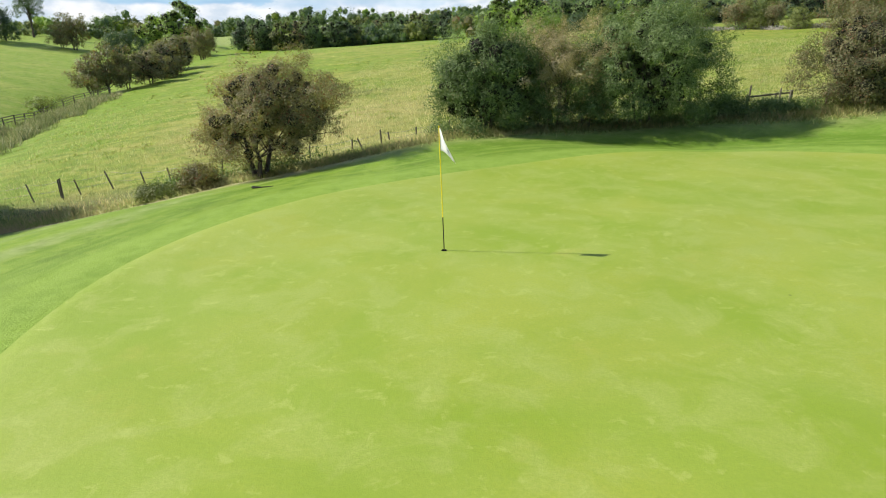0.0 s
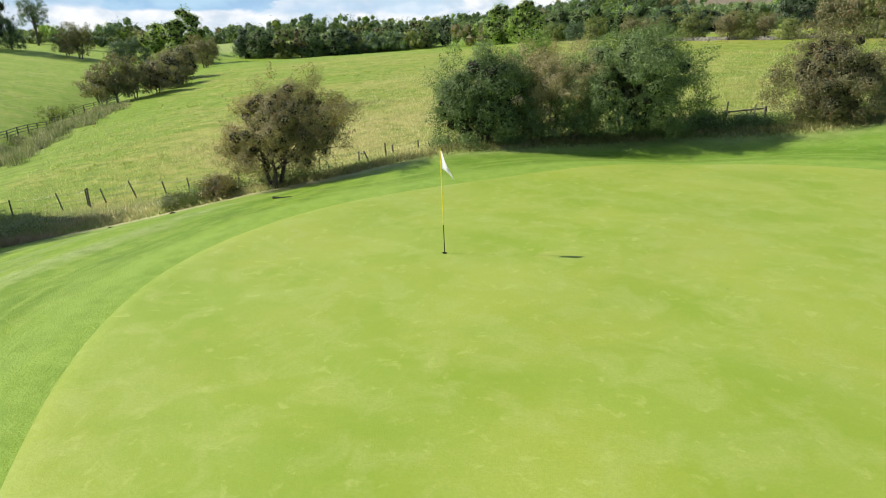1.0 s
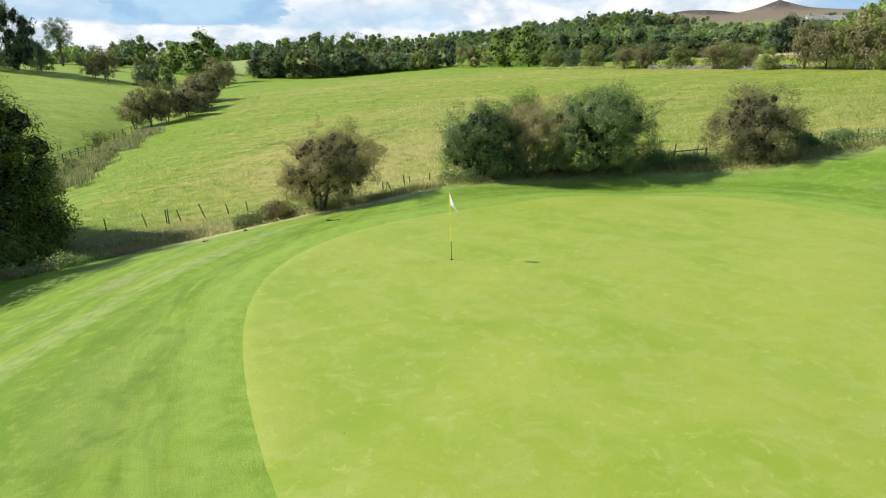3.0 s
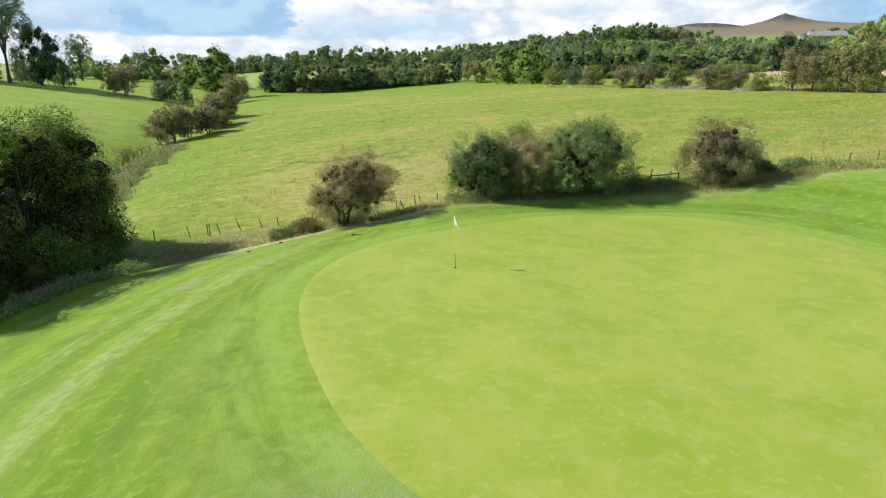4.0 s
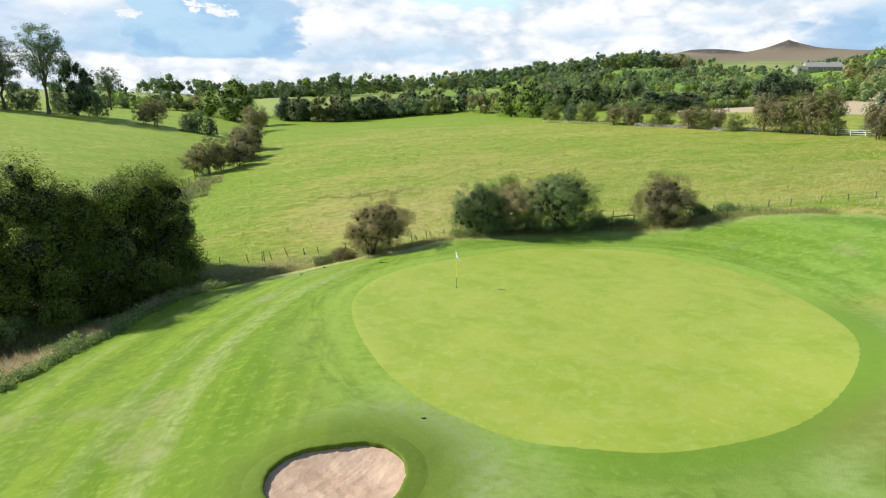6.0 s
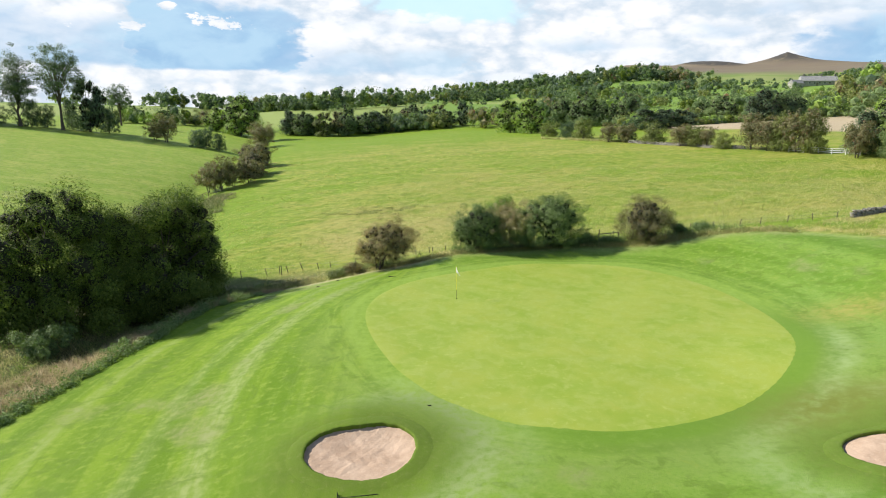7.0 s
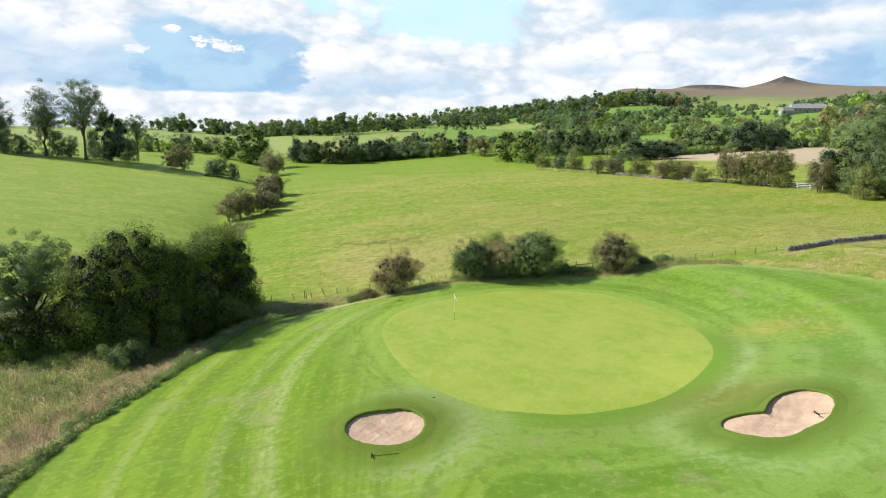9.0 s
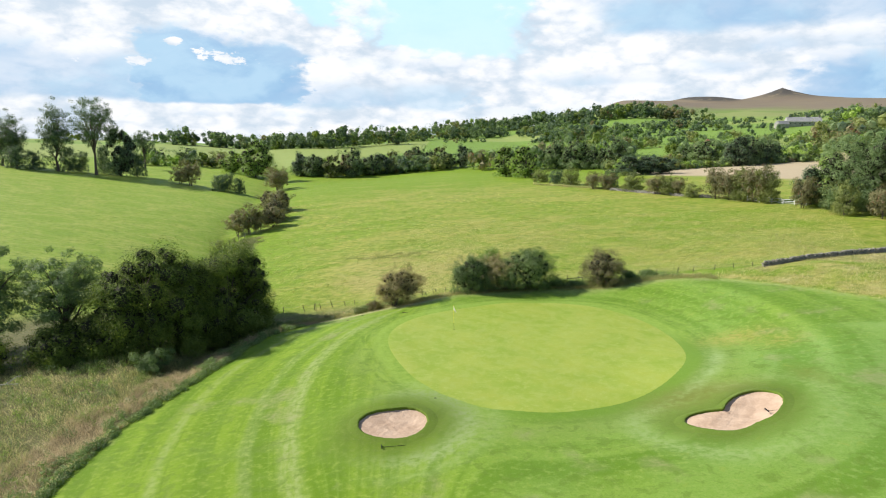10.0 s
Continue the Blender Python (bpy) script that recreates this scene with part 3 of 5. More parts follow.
STONE = plain_material("gritstone", (0.065, 0.062, 0.052), (0.31, 0.295, 0.255), 3.0, 0.92, 0.8)
ROOF = plain_material("grey_slate", (0.20, 0.20, 0.205), (0.30, 0.295, 0.29), 0.8, 0.7)
HOUSE_WALL = plain_material("pale_render", (0.30, 0.29, 0.26), (0.42, 0.40, 0.36), 0.6, 0.9)
GLASS_DARK = plain_material("dark_window", (0.02, 0.022, 0.025), (0.03, 0.03, 0.035), 1.0, 0.15)
WHITE_PAINT = plain_material("white_paint", (0.70, 0.70, 0.68), (0.80, 0.80, 0.78), 2.0, 0.5)
YELLOW = plain_material("yellow_pole", (0.80, 0.62, 0.02), (0.84, 0.68, 0.04), 3.0, 0.35, 0.05)
BLACK = plain_material("black_plastic", (0.012, 0.012, 0.013), (0.02, 0.02, 0.02), 3.0, 0.4, 0.1)
def cloth_material():
    m, n = material("white_cloth")
    pos = n.add("ShaderNodeTexCoord").outputs["Object"]
    col = n.mix(n.noise(pos, 9.0, 4.0), (0.80, 0.81, 0.84), (0.88, 0.88, 0.90))
    n.out(n.add("ShaderNodeMixShader", i0=0.45, i1=n.principled(col, 0.8, n.bump(n.noise(pos, 30.0, 3.0), 0.1, 0.01)), i2=n.add("ShaderNodeBsdfTranslucent", Color=col)).outputs[0])
    return m


CLOTH = cloth_material()
MARK = plain_material("grey_print", (0.16, 0.17, 0.20), (0.2, 0.2, 0.22), 3.0, 0.8, 0.1)
WIRE = plain_material("galvanised_wire", (0.25, 0.25, 0.25), (0.35, 0.34, 0.33), 3.0, 0.5, 0.1, metal=0.7)

LEAF_BROWN = leaf_material("hawthorn_leaf", (0.082, 0.080, 0.034), (0.136, 0.118, 0.054), (0.220, 0.195, 0.105), 0.6, (0.15, 0.045, 0.025))
LEAF_GREEN = leaf_material("blackthorn_leaf", (0.052, 0.084, 0.028), (0.086, 0.126, 0.042), (0.155, 0.200, 0.088), 0.6)
LEAF_DEAD = leaf_material("dry_twig_leaf", (0.16, 0.135, 0.070), (0.23, 0.195, 0.110), (0.30, 0.26, 0.17), 0.7)
LEAF_ALDER = leaf_material("alder_leaf", (0.036, 0.060, 0.011), (0.070, 0.100, 0.017), (0.130, 0.160, 0.034), 0.45, gloss=0.1)
# LEAF_OAK and LEAF_DARK carry extra blue and grey, painted in for distance haze
LEAF_OAK = leaf_material("oak_leaf", (0.052, 0.086, 0.034), (0.088, 0.128, 0.050), (0.140, 0.184, 0.086), 0.35)
LEAF_LIME = leaf_material("pale_oak_leaf", (0.088, 0.145, 0.026), (0.145, 0.210, 0.040), (0.21, 0.27, 0.08), 0.35)
LEAF_DARK = leaf_material("dark_leaf", (0.032, 0.056, 0.032), (0.054, 0.084, 0.044), (0.092, 0.126, 0.068), 0.4)
LEAF_RUST = leaf_material("rusty_hawthorn_leaf", (0.074, 0.078, 0.036), (0.116, 0.110, 0.054), (0.175, 0.16, 0.090), 0.5, (0.14, 0.055, 0.035))
LEAF_OLIVE = leaf_material("olive_hedge_leaf", (0.070, 0.092, 0.027), (0.112, 0.132, 0.038), (0.175, 0.182, 0.066), 0.4)
BLADE_FIELD = blade_material("pasture_blade", (0.13, 0.22, 0.022), (0.22, 0.29, 0.05), (0.36, 0.35, 0.12), 0.42)
BLADE_DRY = blade_material("dry_blade", (0.27, 0.215, 0.125), (0.42, 0.34, 0.215), (0.19, 0.22, 0.075), 0.30)
BLADE_PALE = blade_material("straw_blade", (0.30, 0.30, 0.12), (0.42, 0.38, 0.19), (0.20, 0.27, 0.07), 0.35)
BLADE_STRAW = blade_material("pale_rough_blade", (0.40, 0.36, 0.18), (0.52, 0.46, 0.26), (0.30, 0.31, 0.11), 0.25)
BLADE_SEDGE = blade_material("sedge_blade", (0.085, 0.115, 0.036), (0.145, 0.175, 0.06), (0.23, 0.22, 0.11), 0.35)
BLADE_RUSH = blade_material("rush_blade", (0.17, 0.21, 0.06), (0.32, 0.33, 0.12), (0.42, 0.36, 0.18), 0.40)
LEAF_NETTLE = leaf_material("nettle_leaf", (0.060, 0.098, 0.030), (0.105, 0.150, 0.052), (0.18, 0.23, 0.11), 0.7)


# ---------- ground ----------
def axis(lo, hi, dense_lo, dense_hi, step, growth):
    xs = list(np.arange(dense_lo, dense_hi + step / 2, step))
    s, x = step, xs[-1]
    while x < hi:
        s *= growth
        x += s
        xs.append(x)
    s, x, head = step, xs[0], []
    while x > lo:
        s *= growth
        x -= s
        head.append(x)
    return np.array(head[::-1] + xs)


def coolness(x, y):
    """Where the turf turns bluer, east of the green."""
    return np.clip((0.58 * sstep(-4, 5, x) * (1 - 0.2 * sstep(-6, 4, y)) + 0.35 * sstep(14, 22, x) * sstep(-4, -12, y)) * (1 + 0.35 * wave(x, y, 13.0, 2.4)), 0, 1)


def swirls(x, y):
    """Pale mower turns round the sand pits."""
    a, b = outside(x, y, *BUNKERS[0]), outside(x, y, *BUNKERS[1])
    return np.exp(-((a - 2.3) / 0.8) ** 2) * sstep(-8, -2, x) + np.exp(-((b - 2.8) / 0.8) ** 2) * (0.5 + 0.5 * sstep(18, 12, x)) + 0.5 * np.exp(-((a - 4.2) / 0.5) ** 2) * sstep(-7, -2, x)


def turf_marks(x, y):
    """Distance from the green, place across the mowing lanes, and nearness to the sand."""
    gd = outside(x, y, GREEN_C, GREEN_R)
    k = np.where(y < -9, 0.0115, 0.0225)
    lane = x - k * np.clip(y + 9, -40, 24) ** 2
    w = sstep(-7, 3, x)
    lane = lane * (1 - w) + w * (0.7 * gd + 3.0)
    rim = 0.85 * (0.75 * sstep(4.0, 0.6, outside(x, y, *BUNKERS[0])) + 0.25 * sstep(1.4, 0.2, outside(x, y, *BUNKERS[0])) + sstep(2.6, 0.4, outside(x, y, *BUNKERS[1])))
    return gd, lane, rim


def turf_patches(x, y):
    """Worn, dull and freshly mown patches of the turf."""
    gd = outside(x, y, GREEN_C, GREEN_R)
    ang = np.degrees(np.arctan2(y - GREEN_C[1], x - GREEN_C[0]))
    pit = np.hypot(x - BUNKERS[0][0][0], y - BUNKERS[0][0][1])
    turn = np.arctan2(y - BUNKERS[0][0][1], x - BUNKERS[0][0][0])
    return dict(
        brown=bump2(x, y, 22.3, -4.6, 2.4, 1.5) + 0.6 * bump2(x, y, 24.5, -7.5, 1.6, 1.4),
        pale=np.exp(-((gd - 1.8) / 0.6) ** 2) * sstep(-70, -52, ang) * sstep(-6, -22, ang) * (0.9 + 0.4 * wave(x, y, 2.0, 0.8)),
        olive=bump2(x, y, 13.4, -16.4, 2.8, 1.9) + 0.9 * bump2(x, y, 16.5, -15.4, 3.2, 1.6) + 0.8 * bump2(x, y, 22.1, -15.2, 0.9, 1.9),
        fair=sstep(0.0, 0.25, -6.34 - 0.2 * (x - 27.9) - y) * sstep(26.5, 31.0, x + 0.5 * (y + 6.5)) * sstep(-22, -12, y),
        whirl=np.exp(-((pit - 4.4) / 0.9) ** 2) * sstep(-5, -1, x) * (0.75 + 0.45 * np.sin(60 * turn + 5 * pit)))


def build_ground():
    xs = np.union1d(axis(-3600, 4200, -26, 24, 0.3, 1.045), np.arange(1270, 2000, 26))
    ys = np.union1d(axis(-400, 4700, -27, 17, 0.3, 1.035), np.arange(3150, 3650, 32))
    x, y = np.meshgrid(xs, ys)
    z = terrain(x, y)
    for c, co in BUNKERS:
        z = z - 1.1 * sstep(0.10, -0.15, outside(x, y, c, co))
    z = z - 0.3 * np.exp(-(np.hypot(x, y) / 0.45) ** 2)
    gd, lane, rim = turf_marks(x, y)
    scrub = sstep(0.0, 1.2, left_edge(y) - x) * sstep(17, 12, y) * sstep(-52, -44, x)
    mown = mown_mask(x, y)
    sand = sstep(0, 6, y - 132 + 0.85 * (x - 60)) * sstep(0, 9, 192 - y + 0.2 * (x - 60)) * sstep(56, 64, x) * sstep(205, 190, x) * sstep(0, 6, 190 - y + (x - 60))
    moor = sstep(72, 140, z + 22 * wave(x, y, 700, 1.1)) * sstep(900, 1500, y)
    u = x - valley_x(y)
    dry = sstep(6, 22, u) * sstep(150, 85, y - 0.25 * u) * sstep(13, 22, y) * (0.80 + 0.20 * wave(x, y, 40, 1.3))
    dry = dry + 0.25 * np.exp(-((y - 105 + 0.35 * (x - 5)) / 10) ** 2) * sstep(-30, 0, x) + 0.35 * sstep(0, 14, -u) * sstep(160, 100, y)
    dry = dry + 1.75 * sstep(23, 28, x) * sstep(-1, 2, y - far_edge(x)) * sstep(2, -1, y - 14 - 0.42 * (x - 33)) * (0.62 + 0.38 * wave(x, y, 5, 0.4))
    dry = 0.76 * dry + 0.55 * np.exp(-((x + 9) / 14) ** 2) * sstep(48, 24, y) * sstep(2, 8, u) * sstep(12, 15, y)
    clip = np.exp(-((far_edge(x) - 0.2 - y) / 0.9) ** 2) * sstep(-16, -12, x) * (0.25 + 0.65 * sstep(0, -4, x))
    crag = sstep(14, 60, 88 * np.exp(-np.hypot((x - 1768) / 210, (y - 3350) / 420) * 1.7)) + sstep(8, 20, 34 * np.exp(-(np.abs((x - 1425) / 115) ** 3 + np.abs((y - 3500) / 300) ** 3)))
    reach = np.hypot(x, y)
    attrs = dict(gd=gd, lane=lane, mown=mown, cool=coolness(x, y), swirl=swirls(x, y), sand=sand, moor=moor, dry=dry, reach=reach, scrub=scrub, rim=rim, clip=clip, crag=crag, **turf_patches(x, y), west=sstep(-2, 6, -u) * sstep(12, 20, y))
    me = mesh_np("ground", np.stack([x, y, z], -1).reshape(-1, 3), grid_faces(*x.shape), GRASSLAND, True, attrs)
    tagged(new("ground", me), "mown golf turf running into rough sunny pasture and hills", "ground", kind="structure")


build_ground()


def build_green():
    th = np.linspace(0, 2 * math.pi, 181)[:-1]
    # distance from the hole to the green's rim, by bisection
    lo, hi = np.zeros_like(th), np.full_like(th, 40.0)
    for _ in range(40):
        m = (lo + hi) / 2
        inside = outside(m * np.cos(th), m * np.sin(th), GREEN_C, GREEN_R) < 0
        lo, hi = np.where(inside, m, lo), np.where(inside, hi, m)
    k = np.linspace(0, 1, 46)[:, None]
    r = 0.054 + (lo[None] - 0.054) * k ** 1.5
    x, y = r * np.cos(th), r * np.sin(th)
    z = terrain(x, y) + 0.014
    z[-1] -= 0.022
    me = mesh_np("putting_green", np.stack([x, y, z], -1).reshape(-1, 3), grid_faces(*x.shape, True), PUTTING, True)
    tagged(new("putting_green", me), "smooth pale green putting surface, closely mown", "putting green", kind="structure")


build_green()


def build_bunker(c, co, label, seed):
    """A sand pit: sand that dishes towards the middle, and a turf lip round it."""
    rng = np.random.default_rng(seed)
    th = np.linspace(0, 2 * math.pi, 161)[:-1]
    R = harmonic(th, co)
    cut = 0.012 * np.sin(17 * th + seed) + 0.008 * np.sin(41 * th) + rng.normal(0, 0.007, len(th))
    zc = ground_z(*c)
    back = 0.5 + 0.5 * np.sin(th - 0.25)                     # the far side has the higher lip

    def ring(off):
        x, y = c[0] + (R + off + cut) * np.cos(th), c[1] + (R + off + cut) * np.sin(th)
        return x, y

    pit = thing("bunker", (c[0], c[1], zc), label, "bunker", "sand bunkers")
    rows = []
    lipd = 0.03 + 0.07 * back
    for off, dz in ((0.8, -0.04), (0.60, 0.006), (0.35, 0.012), (0.12, 0.03), (0.03, 0.03), (0.0, 0.005), (0.01, -0.10), (0.08, -0.9)):
        x, y = ring(off)
        gx, gy = ring(max(off, 0.12))
        z = terrain(gx, gy) + dz + (0.07 * back * np.exp(-((off - 0.1) / 0.4) ** 2) if off > 0.02 else 0.07 * back * (1 if dz > -0.5 else 0))
        if off < 0.02 and dz < -0.05:
            z = z - lipd + 0.10
        rows.append(np.stack([x - c[0], y - c[1], z - zc], -1))
    v = np.stack(rows)
    gd, lane, near = turf_marks(v[..., 0] + c[0], v[..., 1] + c[1])
    attrs = dict(gd=gd, lane=lane, mown=np.ones_like(gd), cool=coolness(v[..., 0] + c[0], v[..., 1] + c[1]), swirl=swirls(v[..., 0] + c[0], v[..., 1] + c[1]), sand=0 * gd, moor=0 * gd, dry=0 * gd, reach=0 * gd + 20, scrub=0 * gd, rim=near, clip=0 * gd, crag=0 * gd, west=0 * gd, **turf_patches(v[..., 0] + c[0], v[..., 1] + c[1]))
    under("turf_lip", mesh_np("turf_lip", v.reshape(-1, 3), grid_faces(*v.shape[:2], True)[:, ::-1], GRASSLAND, True, attrs), pit, "ragged cut turf lip")
    k = np.linspace(0, 1, 26)[:, None]
    x, y = c[0] + (R + 0.06) * k * np.cos(th), c[1] + (R + 0.06) * k * np.sin(th)
    rim = terrain(c[0] + (R + 0.12) * np.cos(th), c[1] + (R + 0.12) * np.sin(th)) - 0.03 - lipd + 0.07 * back
    z = rim * k ** 2 + (zc - 0.22) * (1 - k ** 2) + 0.03 * wave(x, y, 1.3, seed) * (1 - k ** 4) + 0.012 * wave(x, y, 0.35, seed)
    me = mesh_np("sand", np.stack([x - c[0], y - c[1], z - zc], -1).reshape(-1, 3), grid_faces(*x.shape, True), SAND, True)
    under("sand", me, pit, "raked pinkish sand")
    return pit


build_bunker(*BUNKERS[0], "oval sand bunker with pinkish sand and a turf lip", 1)
build_bunker(*BUNKERS[1], "kidney-shaped sand bunker with pale sand and dark turf lip", 2)


# ---------- the flag ----------
def build_flag():
    th = thing("golf_flag", (0, 0, ground_z(0, 0) + 0.014), "white flag on a yellow and black pole standing in the hole", "golf flag")
    lean = Vector((-0.071, -0.003, 2.13)).normalized()
    def stick(name, z0, z1, r, mat, label):
        pts = [np.array(lean) * (z0 + (z1 - z0) * i / 3) for i in range(4)]
        v, f = tube(pts, [r] * 4, 10)
        under(name, mesh_np(name, v, f, mat, True), th, label)
    stick("lower_pole", -0.12, 0.60, 0.0095, BLACK, "black lower part of the pole")
    stick("upper_pole", 0.60, 2.13, 0.0085, YELLOW, "yellow upper part of the pole")
    bm = bmesh.new()
    bmesh.ops.create_uvsphere(bm, u_segments=10, v_segments=6, radius=0.014)
    bmesh.ops.translate(bm, vec=lean * 2.135, verts=bm.verts)
    part("cap", bm, YELLOW, th)
    # limp cloth, drooping to one side
    top = np.array(lean) * 2.11

    def sheet(u0, u1, w0, w1, nu, nv, lift):
        u, w = np.meshgrid(np.linspace(u0, u1, nu), np.linspace(w0, w1, nv))
        x = 0.004 + 0.25 * u * (0.30 + 0.70 * w)
        z = -0.37 * w - 0.17 * u ** 1.2 + 0.02 * np.sin(5 * u)
        y = 0.025 * np.sin(7 * u + 2.0 * w) * u ** 0.5 - 0.16 * u - lift
        v = np.stack([top[0] + x + lean.x / lean.z * (-0.36 * w), top[1] + y, top[2] + z], -1).reshape(-1, 3)
        return v, grid_faces(nv, nu)

    cloth = under("cloth", mesh_np("cloth", *sheet(0, 1, 0, 1, 15, 12, 0.0), CLOTH, True), th, "limp white cloth")
    cloth.modifiers.new("thickness", "SOLIDIFY").thickness = 0.003
    # faint printed mark near the fold
    mark = under("print", mesh_np("print", *sheet(0.62, 0.76, 0.60, 0.72, 4, 4, 0.004), MARK, True), cloth, "small grey printed mark")
    mark.modifiers.new("thickness", "SOLIDIFY").thickness = 0.001
    v, f = tube([(0, 0, 0.004), (0, 0, -0.05), (0, 0, -0.14)], [0.053, 0.053, 0.053], 20)
    under("cup", mesh_np("cup", v, f, BLACK, True), th, "dark hole lining")


build_flag()


# ---------- trees and bushes ----------
def unit_ball():
    bm = bmesh.new()
    bmesh.ops.create_icosphere(bm, subdivisions=1, radius=1.0)
    tri = np.array([[tuple(v.co) for v in f.verts] for f in bm.faces])
    bm.free()
    return tri


BALL = unit_ball()


def leaf_mass(rng, centres, radii, count, size, shell=0.35, lean_out=0.5, crown=0.0, fray=0.2):
    """Small pointed leaves spread through round clusters."""
    w = radii ** 2
    pick = rng.choice(len(centres), count, p=w / w.sum())
    d = rng.normal(size=(count, 3))
    d /= np.linalg.norm(d, axis=1)[:, None]
    r = radii[pick] * (shell + (1 - shell) * rng.random(count) ** 0.6) * (1 + np.minimum(fray * np.abs(rng.normal(size=count)) ** 1.8, 0.45))
    p = centres[pick] + d * r[:, None] * np.array([1, 1, 0.8])
    nrm = d * lean_out + rng.normal(size=(count, 3)) * 0.42 + np.array([0, 0, 0.3])
    if crown:                                                # leaves turn to the outside of the whole crown
        away = p - centres.mean(0)
        nrm += crown * away / (np.linalg.norm(away, axis=1)[:, None] + 1e-6)
    nrm /= np.linalg.norm(nrm, axis=1)[:, None]
    t = np.cross(nrm, rng.normal(size=(count, 3)))
    t /= np.linalg.norm(t, axis=1)[:, None] + 1e-9
    b = np.cross(nrm, t)
    s = size * (0.55 + 0.9 * rng.random(count))[:, None]
    v = np.stack([p - t * s * 0.8 - b * s * 0.45, p - t * s * 0.8 + b * s * 0.45, p + t * s * 1.2], 1)
    v = v[v[:, :, 2].min(1) > 0.02]
    return v.reshape(-1, 3), np.arange(len(v) * 3).reshape(-1, 3)


def make_tree(name, at, label, category, H, R, low, clusters, leaves, leaf, cl, mats, seed, trunk=0.2, stems=1, ratio=1.0,
              group="", dip=0.0, bark=None, top_heavy=0.0, turn=0.0, shift=(0.0, 0.0), solid=0.0, skirt=0.0, lobes=0, arch=0.0, shoots=0):
    """H: height, R: crown radius, low: crown's base as a share of H, cl: cluster radius, leaf: leaf length, ratio: crown depth to width."""
    rng = np.random.default_rng(seed)
    zc, rz = H * (1 + low) / 2, H * (1 - low) / 2
    d = rng.normal(size=(clusters, 3))
    d /= np.linalg.norm(d, axis=1)[:, None]
    rad = rng.random(clusters) ** (0.32 if solid else 0.42)
    lump = 1 + (0.19 if solid else 0.22) * np.sin(3.1 * d[:, 0] + seed) * np.sin(2.7 * d[:, 1] + 2 * seed) + (0.06 if solid else 0.16) * np.sin(4.3 * d[:, 2] + seed) + 0.10 * rng.normal(size=clusters)
    if skirt:                                                # boughs reach the ground
        lat = np.hypot(d[:, 0], d[:, 1])
        d[:, :2] *= np.where(d[:, 2] < 0, 1 + skirt * (0.95 / np.maximum(lat, 0.35) - 1) * (lat < 0.95), 1.0)[:, None]
    c = d * (rad * lump)[:, None] * np.array([R, R * ratio, rz])
    if solid and lobes:                                      # boughs gather into a few large lobes
        e = rng.normal(size=(lobes, 3))
        e /= np.linalg.norm(e, axis=1)[:, None]
        big = e * np.array([R, R * ratio, rz]) * (0.62 + 0.20 * rng.random(lobes))[:, None]
        c = np.where(rng.random((clusters, 1)) < 0.35, c, big[rng.integers(0, lobes, clusters)] + d * (rad * lump)[:, None] * np.array([R, R * ratio, rz * 0.85]) * 0.36)
    c[:, 2] += zc
    if top_heavy:
        c[:, :2] *= (1 - top_heavy + 2 * top_heavy * (c[:, 2:] / H))
    c[:, :2] *= (1 - dip * np.clip((c[:, 2:] - zc) / rz, 0, 1) ** 2)
    c[:, :2] += np.array(shift) * np.clip(c[:, 2:] / H, 0, 1)
    if skirt > 0.75:                                         # low boughs and suckers round the foot
        q = clusters // 4
        a, k = rng.random(q) * 2 * math.pi, 0.9 * rng.random(q) ** 0.5
        c[:q] = np.stack([R * k * np.cos(a), R * ratio * k * np.sin(a), H * (0.06 + 0.26 * rng.random(q))], -1)
    if arch:                                                 # one side arches clear of the ground
        k = np.clip((c[:, 0] / R - 0.15) / 0.5, 0, 1)
        c[:, 2] += arch * k * np.clip(0.75 * H - c[:, 2], 0, None)
    c[:, 2] = np.clip(c[:, 2], 0.12 * cl + 0.1, None)
    rads = cl * (0.5 + 0.8 * rng.random(clusters) ** 1.5)
    stray = rng.random(clusters) < (0.03 if solid else 0.05 if clusters >= 160 else 0.14)                      # sprays that stick out
    c[stray, :2] *= 1.16
    c[stray, 2] = zc + (c[stray, 2] - zc) * 1.12
    rads[stray] *= 0.6
    if shoots:                                               # long young shoots that stand out of the crown
        pick = rng.permutation(np.flatnonzero(c[:, 2] > 0.35 * H))[:shoots]
        way = (c[pick] - np.array([0, 0, 0.3 * H])) / np.array([R, R * ratio, H]) + rng.normal(0, 0.25, (len(pick), 3)) + np.array([0, 0, 0.35])
        way /= np.linalg.norm(way, axis=1)[:, None]
        step = np.linspace(0.25, 1.0, 6)
        run = cl * rng.uniform(1.2, 2.3, len(pick))
        c = np.concatenate([c, (c[pick][:, None] + way[:, None] * run[:, None, None] * step[None, :, None]).reshape(-1, 3)])
        rads = np.concatenate([rads, np.tile(0.085 * (1.35 - step), len(pick))])
        clusters = len(c)
    tree = thing(name, Matrix.Translation(at) @ Matrix.Rotation(turn, 4, "Z"), label, category, group)
    wood = []
    for s in range(stems):
        a = 2 * math.pi * (s + rng.random() * 0.6) / stems
        off = np.array([math.cos(a), math.sin(a), 0]) * (0.25 * R if stems > 1 else 0)
        hgt = H * (0.72 if low > 0.2 else 0.6)
        k = np.linspace(0, 1, 7)
        pts = np.stack([off[0] * (0.25 + k * 0.9) + rng.normal(0, 0.02 * H, 7) * k, off[1] * (0.25 + k * 0.9) + rng.normal(0, 0.02 * H, 7) * k, -0.15 + hgt * k], 1)
        rr = trunk * (1 - 0.8 * k) * (1.0 if stems == 1 else 0.65)
        rr[0] *= 1.35
        wood.append(tube(pts, rr, 8))
